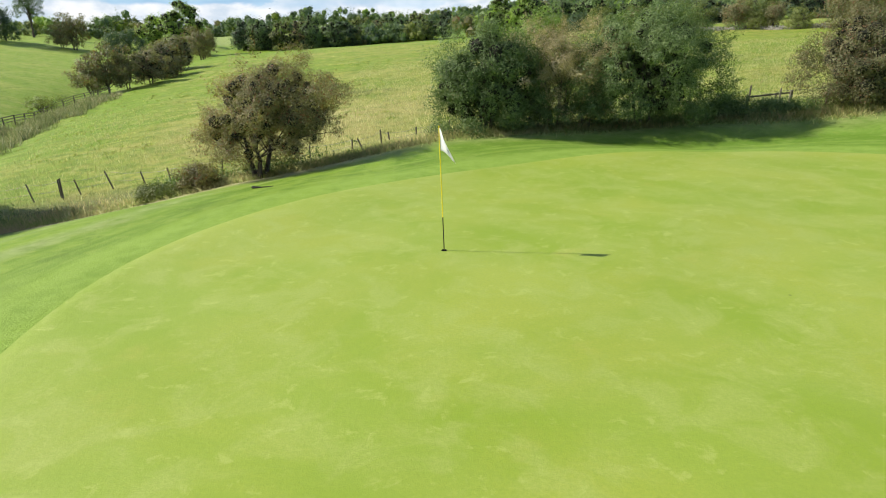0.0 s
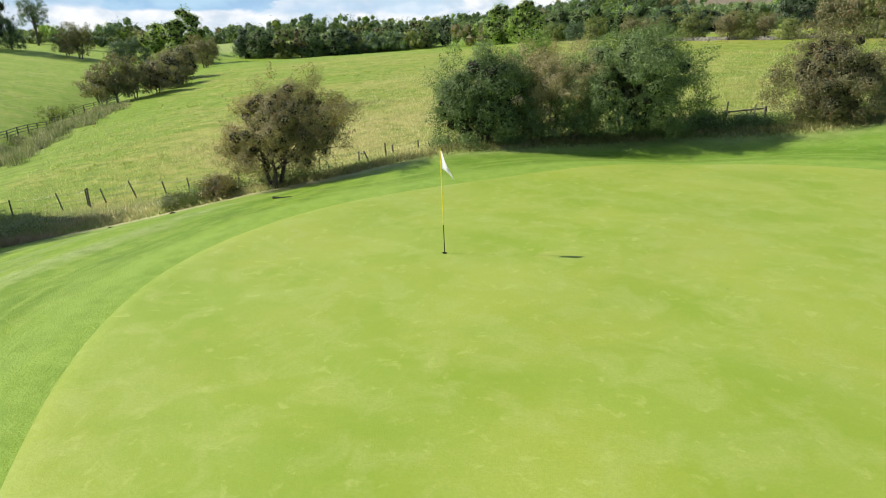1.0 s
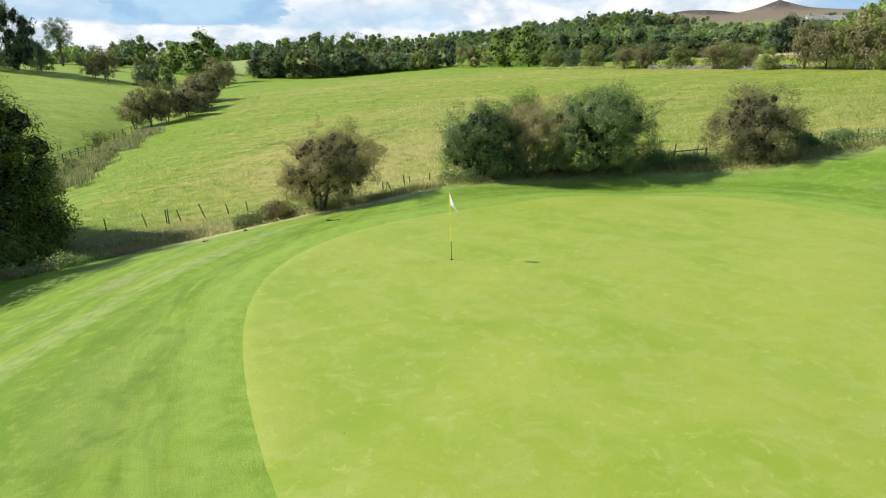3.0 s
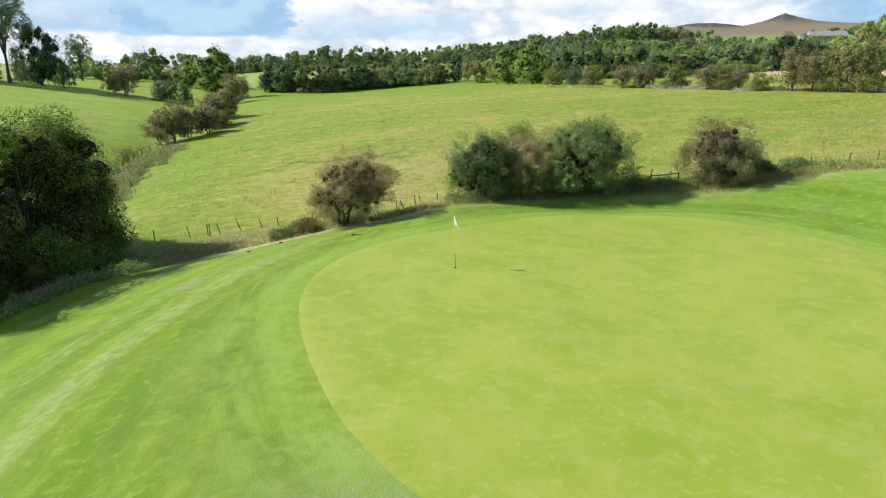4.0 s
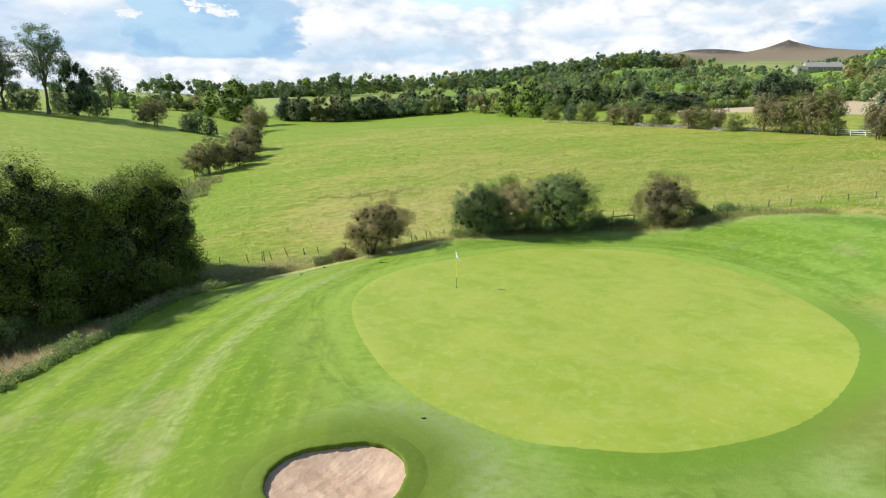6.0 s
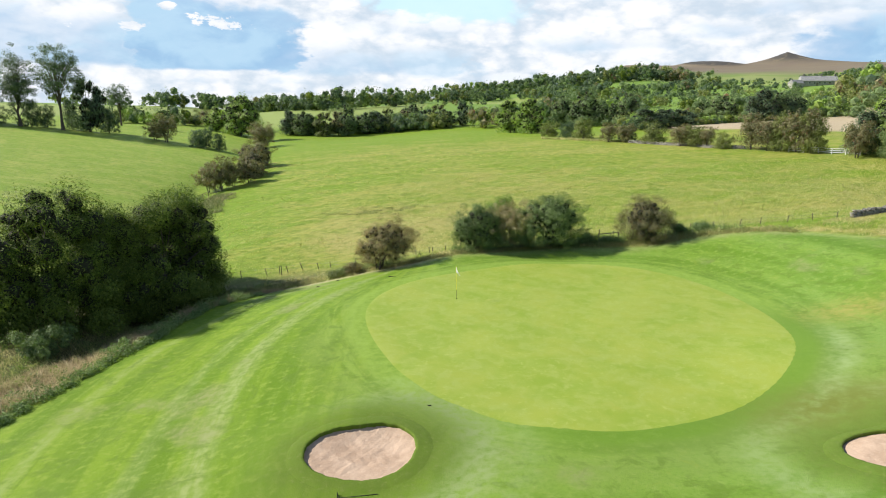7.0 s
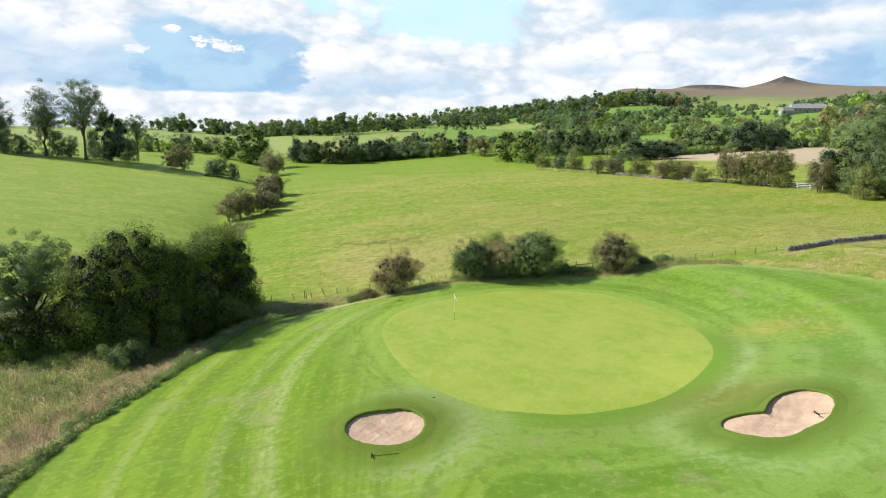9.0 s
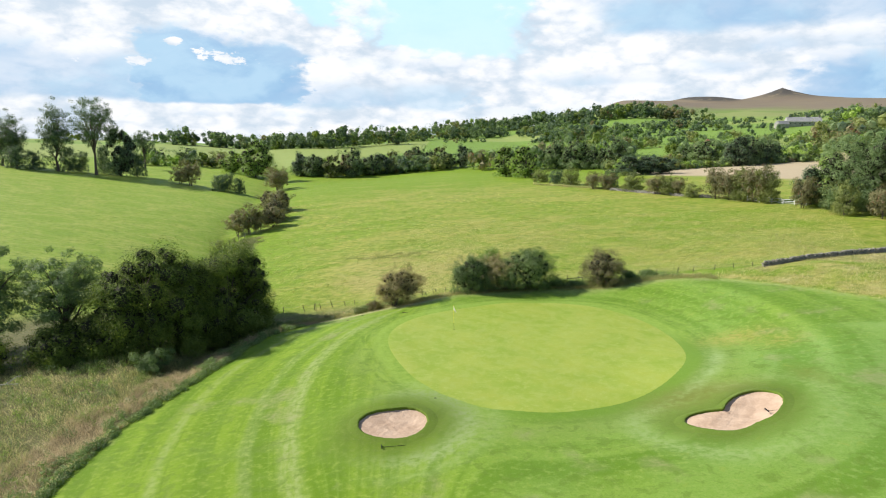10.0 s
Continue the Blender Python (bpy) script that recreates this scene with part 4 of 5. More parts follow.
        mine = rng.permutation(clusters)[: max(6, min(clusters, 34) // stems)]
        for i in mine:
            goal = c[i]
            kk = min(0.92, max(0.12, (goal[2] / hgt) * rng.uniform(0.35, 0.75)))
            j = kk * 6
            j0 = int(j)
            start = pts[j0] + (pts[min(j0 + 1, 6)] - pts[j0]) * (j - j0)
            q = np.linspace(0, 1, 5)[:, None]
            way = start + (goal - start) * q + np.array([0, 0, 0.10 * H]) * np.sin(math.pi * q) * 0.6 + rng.normal(0, 0.012 * H, (5, 3)) * np.sin(math.pi * q)
            r0 = trunk * (0.34 if stems == 1 else 0.24) * (1 - 0.5 * kk)
            wood.append(tube(way, r0 * (1 - 0.82 * q[:, 0]), 5))
    v, f = joined(wood)
    under("trunk", mesh_np("trunk", v, f, bark or BARK, True), tree, "")
    share = np.array([m[1] for m in mats])
    kinds = rng.choice(len(mats), clusters, p=share / share.sum())
    if len(mats) > 1:                                        # neighbouring clusters take the same foliage
        kinds = np.where(np.sin(c[:, 0] * 2.2 / R + seed) + 0.4 * rng.normal(size=clusters) > np.interp(share[0] / share.sum(), [0, 1], [1.1, -1.1]), 0, 1)
    for kx, (mat, _) in enumerate(mats):
        sel = kinds == kx
        if not sel.any():
            continue
        cnt = int(leaves * (rads[sel] ** 2).sum() / (rads ** 2).sum())
        v, f = leaf_mass(rng, c[sel], rads[sel], cnt, leaf, 0.55 if solid else 0.35, crown=0.55)
        if solid:                                            # near-black balls paint the shade inside the boughs and block light
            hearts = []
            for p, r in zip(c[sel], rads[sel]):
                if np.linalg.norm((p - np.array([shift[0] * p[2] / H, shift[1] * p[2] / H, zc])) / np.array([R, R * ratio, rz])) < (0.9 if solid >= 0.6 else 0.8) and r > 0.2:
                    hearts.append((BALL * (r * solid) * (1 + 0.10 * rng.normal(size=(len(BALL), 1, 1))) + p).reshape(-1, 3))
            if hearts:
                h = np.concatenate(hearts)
                under("inner_growth", mesh_np("inner_growth", h, np.arange(len(h)).reshape(-1, 3), SHADE_AND_SOIL), tree, "dark balls painted in for the shade inside the crown")["kind"] = "stuff"
        under("crown", mesh_np("crown", v, f, mat), tree, "" if len(mats) == 1 else mat.name.replace("_", " "))
    return tree


def on(x, y, dz=-0.05):
    return (x, y, ground_z(x, y) + dz)


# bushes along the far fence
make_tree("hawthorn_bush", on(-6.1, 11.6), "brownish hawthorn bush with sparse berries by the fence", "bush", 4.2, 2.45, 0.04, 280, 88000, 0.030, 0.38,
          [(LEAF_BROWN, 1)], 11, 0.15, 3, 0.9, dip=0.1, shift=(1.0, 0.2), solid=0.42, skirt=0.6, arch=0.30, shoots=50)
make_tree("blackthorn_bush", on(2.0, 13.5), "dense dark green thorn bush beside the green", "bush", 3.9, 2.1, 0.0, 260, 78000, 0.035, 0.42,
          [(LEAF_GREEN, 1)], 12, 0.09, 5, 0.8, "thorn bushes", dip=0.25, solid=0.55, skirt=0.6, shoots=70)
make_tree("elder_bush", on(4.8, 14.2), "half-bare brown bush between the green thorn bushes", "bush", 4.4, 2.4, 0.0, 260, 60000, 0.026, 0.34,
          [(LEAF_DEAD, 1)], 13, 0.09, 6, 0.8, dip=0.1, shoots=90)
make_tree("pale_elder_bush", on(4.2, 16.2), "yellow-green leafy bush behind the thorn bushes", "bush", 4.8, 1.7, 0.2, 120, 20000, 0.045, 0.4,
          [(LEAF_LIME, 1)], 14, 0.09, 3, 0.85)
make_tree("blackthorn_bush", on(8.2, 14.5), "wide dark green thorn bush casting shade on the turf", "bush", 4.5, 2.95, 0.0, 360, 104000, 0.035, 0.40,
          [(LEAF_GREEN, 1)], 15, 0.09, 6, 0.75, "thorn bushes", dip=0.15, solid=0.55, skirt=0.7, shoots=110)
make_tree("round_hawthorn", on(16.4, 13.9), "rounded brown-green hawthorn bush at the turf edge", "bush", 3.8, 2.1, 0.0, 250, 68000, 0.034, 0.40,
          [(LEAF_RUST, 1)], 16, 0.12, 4, 0.95, dip=0.05, solid=0.5, skirt=0.2, shoots=12)

# trees by the stream
for x, y, H, R, low, cl, seed, kind in ((-22.9, 9.2, 10.3, 3.7, 0.0, 0.95, 21, LEAF_ALDER), (-28.2, 3.6, 10.0, 4.9, 0.0, 1.0, 22, LEAF_ALDER),
                                        (-35.6, 3.0, 9.2, 3.8, 0.30, 0.8, 23, LEAF_OAK), (-42.0, 1.5, 9.6, 4.0, 0.22, 0.85, 24, LEAF_OAK),
                                        (-34.2, -0.5, 3.2, 2.8, 0.02, 0.6, 25, LEAF_ALDER), (-27.0, 15.0, 8.4, 4.0, 0.0, 0.9, 26, LEAF_ALDER),
                                        (-39.5, -3.5, 2.8, 2.6, 0.02, 0.6, 27, LEAF_ALDER), (-22.4, 12.6, 8.6, 2.9, 0.0, 0.85, 30, LEAF_ALDER), (-25.2, 6.0, 8.6, 2.8, 0.0, 0.85, 28, LEAF_ALDER), (-31.5, 1.6, 3.8, 3.0, 0.0, 0.7, 29, LEAF_ALDER)):
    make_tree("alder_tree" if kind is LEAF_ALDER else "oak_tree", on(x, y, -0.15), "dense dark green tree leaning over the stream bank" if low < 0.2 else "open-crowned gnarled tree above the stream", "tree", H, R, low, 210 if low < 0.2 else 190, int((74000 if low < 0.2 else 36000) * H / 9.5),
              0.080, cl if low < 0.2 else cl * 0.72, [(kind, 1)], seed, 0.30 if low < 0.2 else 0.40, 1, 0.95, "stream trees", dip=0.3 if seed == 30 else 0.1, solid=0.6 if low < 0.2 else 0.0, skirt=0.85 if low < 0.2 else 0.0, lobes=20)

# low growth in front of and beside the bushes
for x, y, H, R, kind, seed, label in ((3.8, 13.5, 1.9, 1.3, LEAF_GREEN, 17, "low dark thorn growth at the foot of the bushes"), (5.8, 13.9, 1.8, 1.3, LEAF_GREEN, 18, "low dark thorn growth at the foot of the bushes"),
                                      (11.6, 15.0, 0.9, 0.9, LEAF_GREEN, 34, "low dark weeds against the broken rail"), (13.6, 14.8, 0.5, 0.9, LEAF_GREEN, 35, "low dark weeds against the broken rail"),
                                      (19.6, 14.6, 0.8, 0.9, LEAF_GREEN, 36, "low dark weeds along the field fence"), (21.4, 14.7, 0.7, 1.0, LEAF_GREEN, 37, "low dark weeds along the field fence"),
                                      (-8.2, 11.5, 0.9, 0.8, LEAF_BROWN, 19, "small grey-green bush by the turf edge"), (-9.7, 11.4, 0.55, 0.7, LEAF_OLIVE, 20, "small grey-green bush by the turf edge")):
    make_tree("low_bush", on(x, y), label, "bush", H, R, 0.0, 60, 9000, 0.038, 0.3, [(kind, 1)], seed, 0.04, 4, 0.7, "low bushes")


# smaller growth under the stream trees
make_tree("bramble_bush", on(-25.5, -2.2), "pale-leaved bramble bush at the foot of the trees", "bush", 1.9, 1.35, 0.02, 60, 9000, 0.06, 0.4,
          [(LEAF_NETTLE, 1)], 31, 0.05, 4)
make_tree("elder_bush", on(-23.6, 10.2), "low shaded elder growth between the trees", "bush", 2.4, 2.2, 0.0, 90, 12000, 0.07, 0.5, [(LEAF_ALDER, 1)], 33, 0.06, 3, skirt=0.7)
make_tree("elder_bush", on(-21.0, 9.0), "low dark bush hanging over the bank", "bush", 3.0, 2.2, 0.02, 110, 16000, 0.075, 0.5, [(LEAF_ALDER, 1)], 32, 0.08, 3)

# hawthorns, hedgerow trees and field trees: a few kinds built once and then copied
def hawthorn(at, mat, seed, label):
    return make_tree("hawthorn_tree", at, label, "tree", 5.0, 2.7, 0.16 if mat is LEAF_RUST else 0.04, 100, 5600, 0.122, 0.60, [(mat, 1)], seed, 0.16, 2, 0.95, "hedgerow hawthorns", dip=0.2, skirt=0.0 if mat is LEAF_RUST else 0.8)


def broadleaf(at, mat, seed, label):
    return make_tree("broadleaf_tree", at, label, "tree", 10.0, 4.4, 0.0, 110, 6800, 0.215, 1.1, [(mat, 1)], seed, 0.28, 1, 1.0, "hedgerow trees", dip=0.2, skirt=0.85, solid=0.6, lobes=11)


def tall_ash(at, mat, seed, label, H, R, low):
    return make_tree("ash_tree", at, label, "tree", H, R, low, 170, 17000, 0.17, 1.15, [(mat, 1)], seed, 0.42, 1, 1.0, "field trees", dip=0.2)


def put_copies(first, H0, R0, places, seed):
    """Copies of a tree, each with its own turn, height and width."""
    rng = random.Random(seed)
    for x, y, H, R in places:
        m = Matrix.Translation(on(x, y, -0.1)) @ Matrix.Rotation(rng.uniform(0, 6.28), 4, "Z") @ Matrix.Diagonal((R / R0, R / R0, H / H0, 1))
        copy_thing(first, m)


a = hawthorn(on(-42.4, 73.2), LEAF_RUST, 41, "dark wind-bent hawthorn tree by the field fence")
put_copies(a, 5.0, 2.7, ((-39.9, 72.6, 6.0, 2.5), (-38.4, 74.4, 5.2, 2.1)), 1)
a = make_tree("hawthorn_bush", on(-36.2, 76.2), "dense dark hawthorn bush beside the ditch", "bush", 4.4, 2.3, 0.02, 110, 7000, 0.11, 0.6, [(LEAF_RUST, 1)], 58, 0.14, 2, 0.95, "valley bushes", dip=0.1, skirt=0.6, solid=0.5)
put_copies(a, 4.4, 2.3, ((-36.6, 81.5, 3.4, 1.9), (-37.8, 85.6, 5.0, 2.9), (-39.8, 96.5, 5.6, 2.9), (-43.5, 101.0, 5.2, 2.6)), 11)
a = hawthorn(on(-81.7, 141.5), LEAF_RUST, 42, "rusty brown hawthorn tree in the sloping pasture")
put_copies(a, 5.0, 2.7, ((-77.5, 138.9, 7.9, 3.4), (-55.4, 155.2, 8.0, 3.9), (-57.2, 162.0, 7.0, 3.2), (18.5, 236.0, 7.5, 5.0), (21.6, 206.0, 7.2, 4.4),
                         (36.3, 104.6, 4.4, 2.2), (50.8, 86.4, 4.0, 2.0), (64.3, 61.5, 5.8, 2.3),
                         (70.0, 48.4, 5.6, 2.5), (57.2, 75.5, 6.2, 2.6), (46.7, 89.2, 4.4, 2.5), (55.4, 78.1, 6.6, 2.7), (39.0, 101.5, 4.2, 2.3), (60.4, 71.4, 7.4, 3.2)), 2)
a = hawthorn(on(-67.8, 136.0), LEAF_DARK, 43, "dark green hawthorn tree in the sloping pasture")
put_copies(a, 5.0, 2.7, ((-65.8, 137.5, 5.8, 2.4), (-62.1, 136.7, 4.8, 2.0), (-112.3, 142.3, 6.4, 2.8), (-97.5, 147.7, 8.0, 3.0), (-120.8, 133.4, 5.9, 3.0), (-124.5, 131.0, 6.8, 3.2),
                         (-107.0, 145.5, 8.5, 2.4), (-114.6, 139.5, 6.6, 2.6), (30.2, 121.7, 4.0, 2.4), (41.0, 106.4, 4.8, 2.4)), 3)
a = hawthorn(on(32.9, 115.6), LEAF_OLIVE, 44, "olive-green hedge bush along the pasture edge")
put_copies(a, 5.0, 2.7, ((43.9, 97.0, 5.0, 2.9), (66.5, 52.6, 6.0, 2.3), (48.9, 87.5, 4.6, 2.0), (51.9, 81.3, 3.4, 2.0), (58.8, 73.6, 7.0, 2.6),
                         (62.0, 70.0, 7.2, 2.6), (26.8, 128.0, 4.2, 2.6), (68.4, 58.0, 6.5, 2.6), (74.0, 47.0, 6.5, 3.0), (-95.0, 243.0, 6.0, 4.2), (-104.0, 240.0, 7.0, 4.6)), 4)
a = broadleaf(on(25.1, 149.0), LEAF_LIME, 45, "bright green broadleaf tree at the pasture edge")
put_copies(a, 10.0, 4.4, ((-75.1, 197.1, 14.5, 7.0), (-86.0, 203.0, 9.0, 4.5), (70.5, 64.0, 9.0, 3.6), (20.0, 160.0, 10.0, 4.6)), 5)
a = broadleaf(on(56.7, 192.1), LEAF_OAK, 46, "full green broadleaf tree in the wooded hedge")
put_copies(a, 10.0, 4.4, ((62.0, 188.0, 13.0, 6.0), (50.0, 196.0, 14.0, 6.0), (44.0, 205.0, 13.0, 5.6), (101.9, 196.6, 9.7, 5.4), (97.0, 203.0, 8.6, 4.6), (108.5, 176.0, 10.2, 5.0), (118.0, 182.0, 9.5, 4.8),
                          (-118.0, 236.0, 7.4, 5.0), (-127.0, 228.0, 6.6, 4.6), (-44.0, 240.0, 12.0, 5.0), (-12.0, 246.0, 11.0, 4.4)), 6)
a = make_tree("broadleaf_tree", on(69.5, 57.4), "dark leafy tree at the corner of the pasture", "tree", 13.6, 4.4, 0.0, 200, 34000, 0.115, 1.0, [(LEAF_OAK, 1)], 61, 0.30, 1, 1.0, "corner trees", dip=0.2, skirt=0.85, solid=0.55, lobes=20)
put_copies(a, 13.6, 4.4, ((75.0, 55.5, 14.0, 4.6), (72.6, 51.6, 14.6, 4.6), (77.5, 50.0, 13.4, 4.4), (83.0, 53.0, 13.0, 4.6)), 12)
belt = [(-61.9 + 4.9 * i + 1.5 * math.sin(2.3 * i), 216 - 14 * math.sin(0.33 * i) ** 2 + 2.4 * i + 2.4 * math.cos(3.1 * i), 7.9 + 2.3 * math.sin(1.7 * i) ** 2, 4.6 + 0.8 * math.cos(2 * i)) for i in range(15)]
for kind, picks, seed, label in ((LEAF_OLIVE, (3, 8, 12), 55, "olive-green tree in the belt across the valley"), (LEAF_OAK, (1, 5, 6, 10, 13), 56, "leafy green tree in the belt across the valley"),
                                 (LEAF_RUST, (4, 9), 57, "rusty brown tree in the belt across the valley")):
    a = broadleaf(on(*belt[picks[0]][:2]), kind, seed, label)
    put_copies(a, 10.0, 4.4, [belt[i] for i in picks[1:]], seed)
a = broadleaf(on(*belt[0][:2]), LEAF_DARK, 47, "dark green tree in the belt across the valley")
put_copies(a, 10.0, 4.4, [belt[i] for i in (2, 7, 11, 14)], 7)
put_copies(a, 10.0, 4.4, ((55.5, 140.0, 5.8, 4.6), (61.0, 141.5, 5.6, 4.2), (66.0, 142.0, 5.2, 4.0), (103.0, 172.0, 10.6, 5.0), (113.2, 179.2, 8.0, 4.4), (-100.9, 143.8, 15.0, 4.8), (72.0, 66.5, 7.4, 3.4), (67.6, 64.6, 7.0, 3.4)), 8)
a = tall_ash(on(-105.9, 139.1), LEAF_DARK, 48, "tall ash tree with an open crown and bare trunk", 23.0, 6.4, 0.36)
put_copies(a, 23.0, 6.4, ((-112.0, 184.0, 14.0, 4.2),), 9)
a = tall_ash(on(-116.2, 137.1), LEAF_DARK, 49, "tall leafy ash tree on the pasture ridge", 19.0, 5.2, 0.10)
put_copies(a, 19.0, 5.2, ((-129.0, 136.0, 15.0, 5.4), (-136.0, 142.0, 13.0, 5.0)), 10)
make_tree("fallen_thorn", on(-42.1, 61.3), "low half-dead thorn bush leaning over the ditch", "bush", 2.3, 2.4, 0.1, 40, 1600, 0.09, 0.5, [(LEAF_OLIVE, 1)], 50, 0.13, 3)


# ---------- far woods ----------
def build_woods():
    rng = np.random.default_rng(77)
    # ends of each belt, spread, number of trees, least and greatest height, width to height
    belts = ((4, 1019, 178, 898, 40, 120, 19, 27, 0.5), (178, 898, 400, 960, 36, 110, 20, 27, 0.5), (214, 880, 216, 881, 1, 2, 28, 31, 0.12), (256, 900, 258, 901, 1, 3, 27, 30, 0.14),
             (-103, 463, -40, 545, 16, 46, 14, 20, 0.36), (-228, 490, -150, 520, 14, 46, 12, 16, 0.6), (-290, 500, -235, 490, 8, 8, 5, 9, 0.6), (-40, 678, 82, 768, 22, 64, 13, 19, 0.46),
             (80, 560, 146, 478, 18, 40, 11, 17, 0.6), (39, 205, 75, 228, 9, 26, 9, 13, 0.6), (52, 242, 92, 272, 12, 22, 10, 14, 0.6), (61, 170, 81, 170, 4, 16, 5, 7, 0.7), (93, 209, 122, 188, 7, 26, 8, 12, 0.5),
             (150, 493, 188, 443, 3, 24, 4, 6, 0.8), (81, 170, 135, 179, 1.5, 60, 2, 3.2, 0.9), (155, 217, 182, 210, 10, 24, 10, 15, 0.6), (260, 401, 300, 383, 14, 26, 9, 13, 0.6), (229, 537, 257, 442, 4, 20, 4, 7, 0.8),
             (204, 345, 219, 330, 4, 9, 5, 7, 0.7), (228, 330, 280, 312, 9, 24, 7, 11, 0.6), (330, 720, 520, 760, 20, 40, 6, 10, 0.6), (400, 680, 620, 800, 60, 40, 8, 13, 0.6), (-128, 193, -81, 242, 6, 30, 4, 7, 0.7),
             (-20, 560, 40, 600, 3, 9, 4, 6, 0.8), (10, 224, 39, 205, 4, 16, 7, 10, 0.6), (245, 520, 247, 521, 2, 2, 12, 14, 0.5), (158, 520, 166, 524, 3, 3, 9, 12, 0.6), (-62, 222, 0, 232, 6, 46, 6, 9, 0.7),
             (190, 300, 240, 290, 10, 16, 7, 10, 0.6), (128, 165, 190, 205, 10, 26, 7, 11, 0.6), (100, 330, 160, 300, 8, 18, 5, 9, 0.7), (-420, 640, -290, 600, 20, 14, 9, 13, 0.6), (-165, 560, -20, 640, 16, 64, 11, 16, 0.6), (-150, 500, -100, 476, 10, 26, 10, 15, 0.6),
             (58, 300, 84, 285, 8, 16, 8, 12, 0.6), (90, 720, 180, 700, 20, 34, 11, 17, 0.6), (130, 570, 215, 545, 10, 30, 8, 12, 0.6), (215, 650, 330, 670, 14, 40, 9, 13, 0.6), (120, 360, 185, 335, 6, 22, 5, 8, 0.7), (120, 240, 170, 235, 8, 18, 7, 11, 0.6), (300, 430, 360, 410, 14, 26, 8, 13, 0.6))
    vs, idx = [], []
    for x0, y0, x1, y1, spread, count, h0, h1, slim in belts:
        for i in range(count):
            k = rng.random()
            x, y = x0 + (x1 - x0) * k + rng.normal(0, spread * 0.35), y0 + (y1 - y0) * k + rng.normal(0, spread * 0.5)
            H = rng.uniform(h0, h1) * math.exp(min(0.06, rng.normal(-0.08, 0.18)))
            R = H * slim * rng.uniform(0.8, 1.15)
            near = y < 350
            if 0.53 < x / (y + 51) < 0.60 and 290 < y < 428:     # keeps the farm in sight
                continue
            z = ground_z(x, y)
            lumps = 12 if near else 9
            u = rng.random(lumps)
            c = rng.normal(size=(lumps, 3)) * (R * 0.5 * np.sqrt(1.05 - (1.5 * u - 0.6) ** 2))[:, None]
            c = np.stack([x + c[:, 0], y + c[:, 1], z + H * (0.10 + 0.72 * u)], -1)
            v, f = leaf_mass(rng, c - np.array([0, 0, z - 0.5]), R * (0.34 + 0.28 * rng.random(lumps)), 560 if near else 230, 0.020 * H + 0.07 if near else 0.029 * H + 0.10, 0.5, crown=0.6, fray=0.08 if near else 0.03)
            kind = rng.choice(6, p=(0.14, 0.34, 0.04, 0.26, 0.10, 0.12) if near else (0.42, 0.36, 0.08, 0.08, 0.02, 0.04))
            vs.append(v + np.array([0, 0, z - 0.5]))
            idx.append(np.full(len(f), kind))
            for p in c[:6]:                                  # solid heart of each bough
                heart = BALL * (R * rng.uniform(0.20, 0.30)) * (1 + 0.12 * rng.normal(size=(len(BALL), 1, 1))) + p
                vs.append(heart.reshape(-1, 3))
                idx.append(np.full(len(BALL), kind))
    v = np.concatenate(vs)
    me = mesh_np("woodland", v, np.arange(len(v)).reshape(-1, 3), (LEAF_DARK, LEAF_OAK, LEAF_ALDER, LEAF_OLIVE, LEAF_RUST, LEAF_LIME), mat_index=np.concatenate(idx))
    tagged(new("woodland", me), "green mixed woods and hedgerows on distant hills", "woodland", kind="stuff")


build_woods()


# ---------- rough grass ----------
def blade_mesh(name, rng, x, y, h, w, mat, label, category, lean=0.35, drift=(0.0, 0.0), sink=0.03):
    """Thin upright blades at the places given, as one mass of grass."""
    n = len(x)
    z = terrain(x, y) - sink
    a = rng.random(n) * 2 * math.pi
    hh = h * (0.45 + 0.75 * rng.random(n))
    ww = w * (0.6 + 0.8 * rng.random(n))
    dx, dy = np.cos(a) * ww / 2, np.sin(a) * ww / 2
    lx, ly = (rng.normal(0, lean, n) + drift[0]) * hh, (rng.normal(0, lean, n) + drift[1]) * hh
    base = np.stack([x, y, z], -1)
    v = np.stack([base + np.stack([dx, dy, 0 * x], -1), base - np.stack([dx, dy, 0 * x], -1),
                  base + np.stack([lx * 0.4 - dx * 0.7, ly * 0.4 - dy * 0.7, hh * 0.62], -1), base + np.stack([lx, ly, hh], -1),
                  base + np.stack([lx * 0.4 + dx * 0.7, ly * 0.4 + dy * 0.7, hh * 0.62], -1)], 1).reshape(-1, 3)
    k = np.arange(n) * 5
    f = np.concatenate([np.stack([k, k + 1, k + 2, k + 4], -1), np.stack([k + 4, k + 2, k + 3, k + 3], -1)])
    quads = f[:n]
    tris = np.stack([k + 4, k + 2, k + 3], -1)
    me = bpy.data.meshes.new(name)
    me.from_pydata(v.tolist(), [], quads.tolist() + tris.tolist())
    me.materials.append(mat)
    up = np.stack([lx * 0.25, ly * 0.25, hh], -1)
    up += rng.normal(0, 0.35, up.shape) * hh[:, None]
    up /= np.linalg.norm(up, axis=1)[:, None]
    me.polygons.foreach_set("use_smooth", np.ones(len(me.polygons), bool))
    me.normals_split_custom_set_from_vertices(np.repeat(up, 5, 0).tolist())
    return tagged(new(name, me), label, category, kind="stuff")


def clumped(rng, n, per, x, y, spread):
    """n places drawn round the centres x, y."""
    i = rng.integers(0, len(x), n) if per is None else np.repeat(np.arange(len(x)), per)[:n]
    return x[i] + rng.normal(0, spread, len(i)), y[i] + rng.normal(0, spread, len(i))


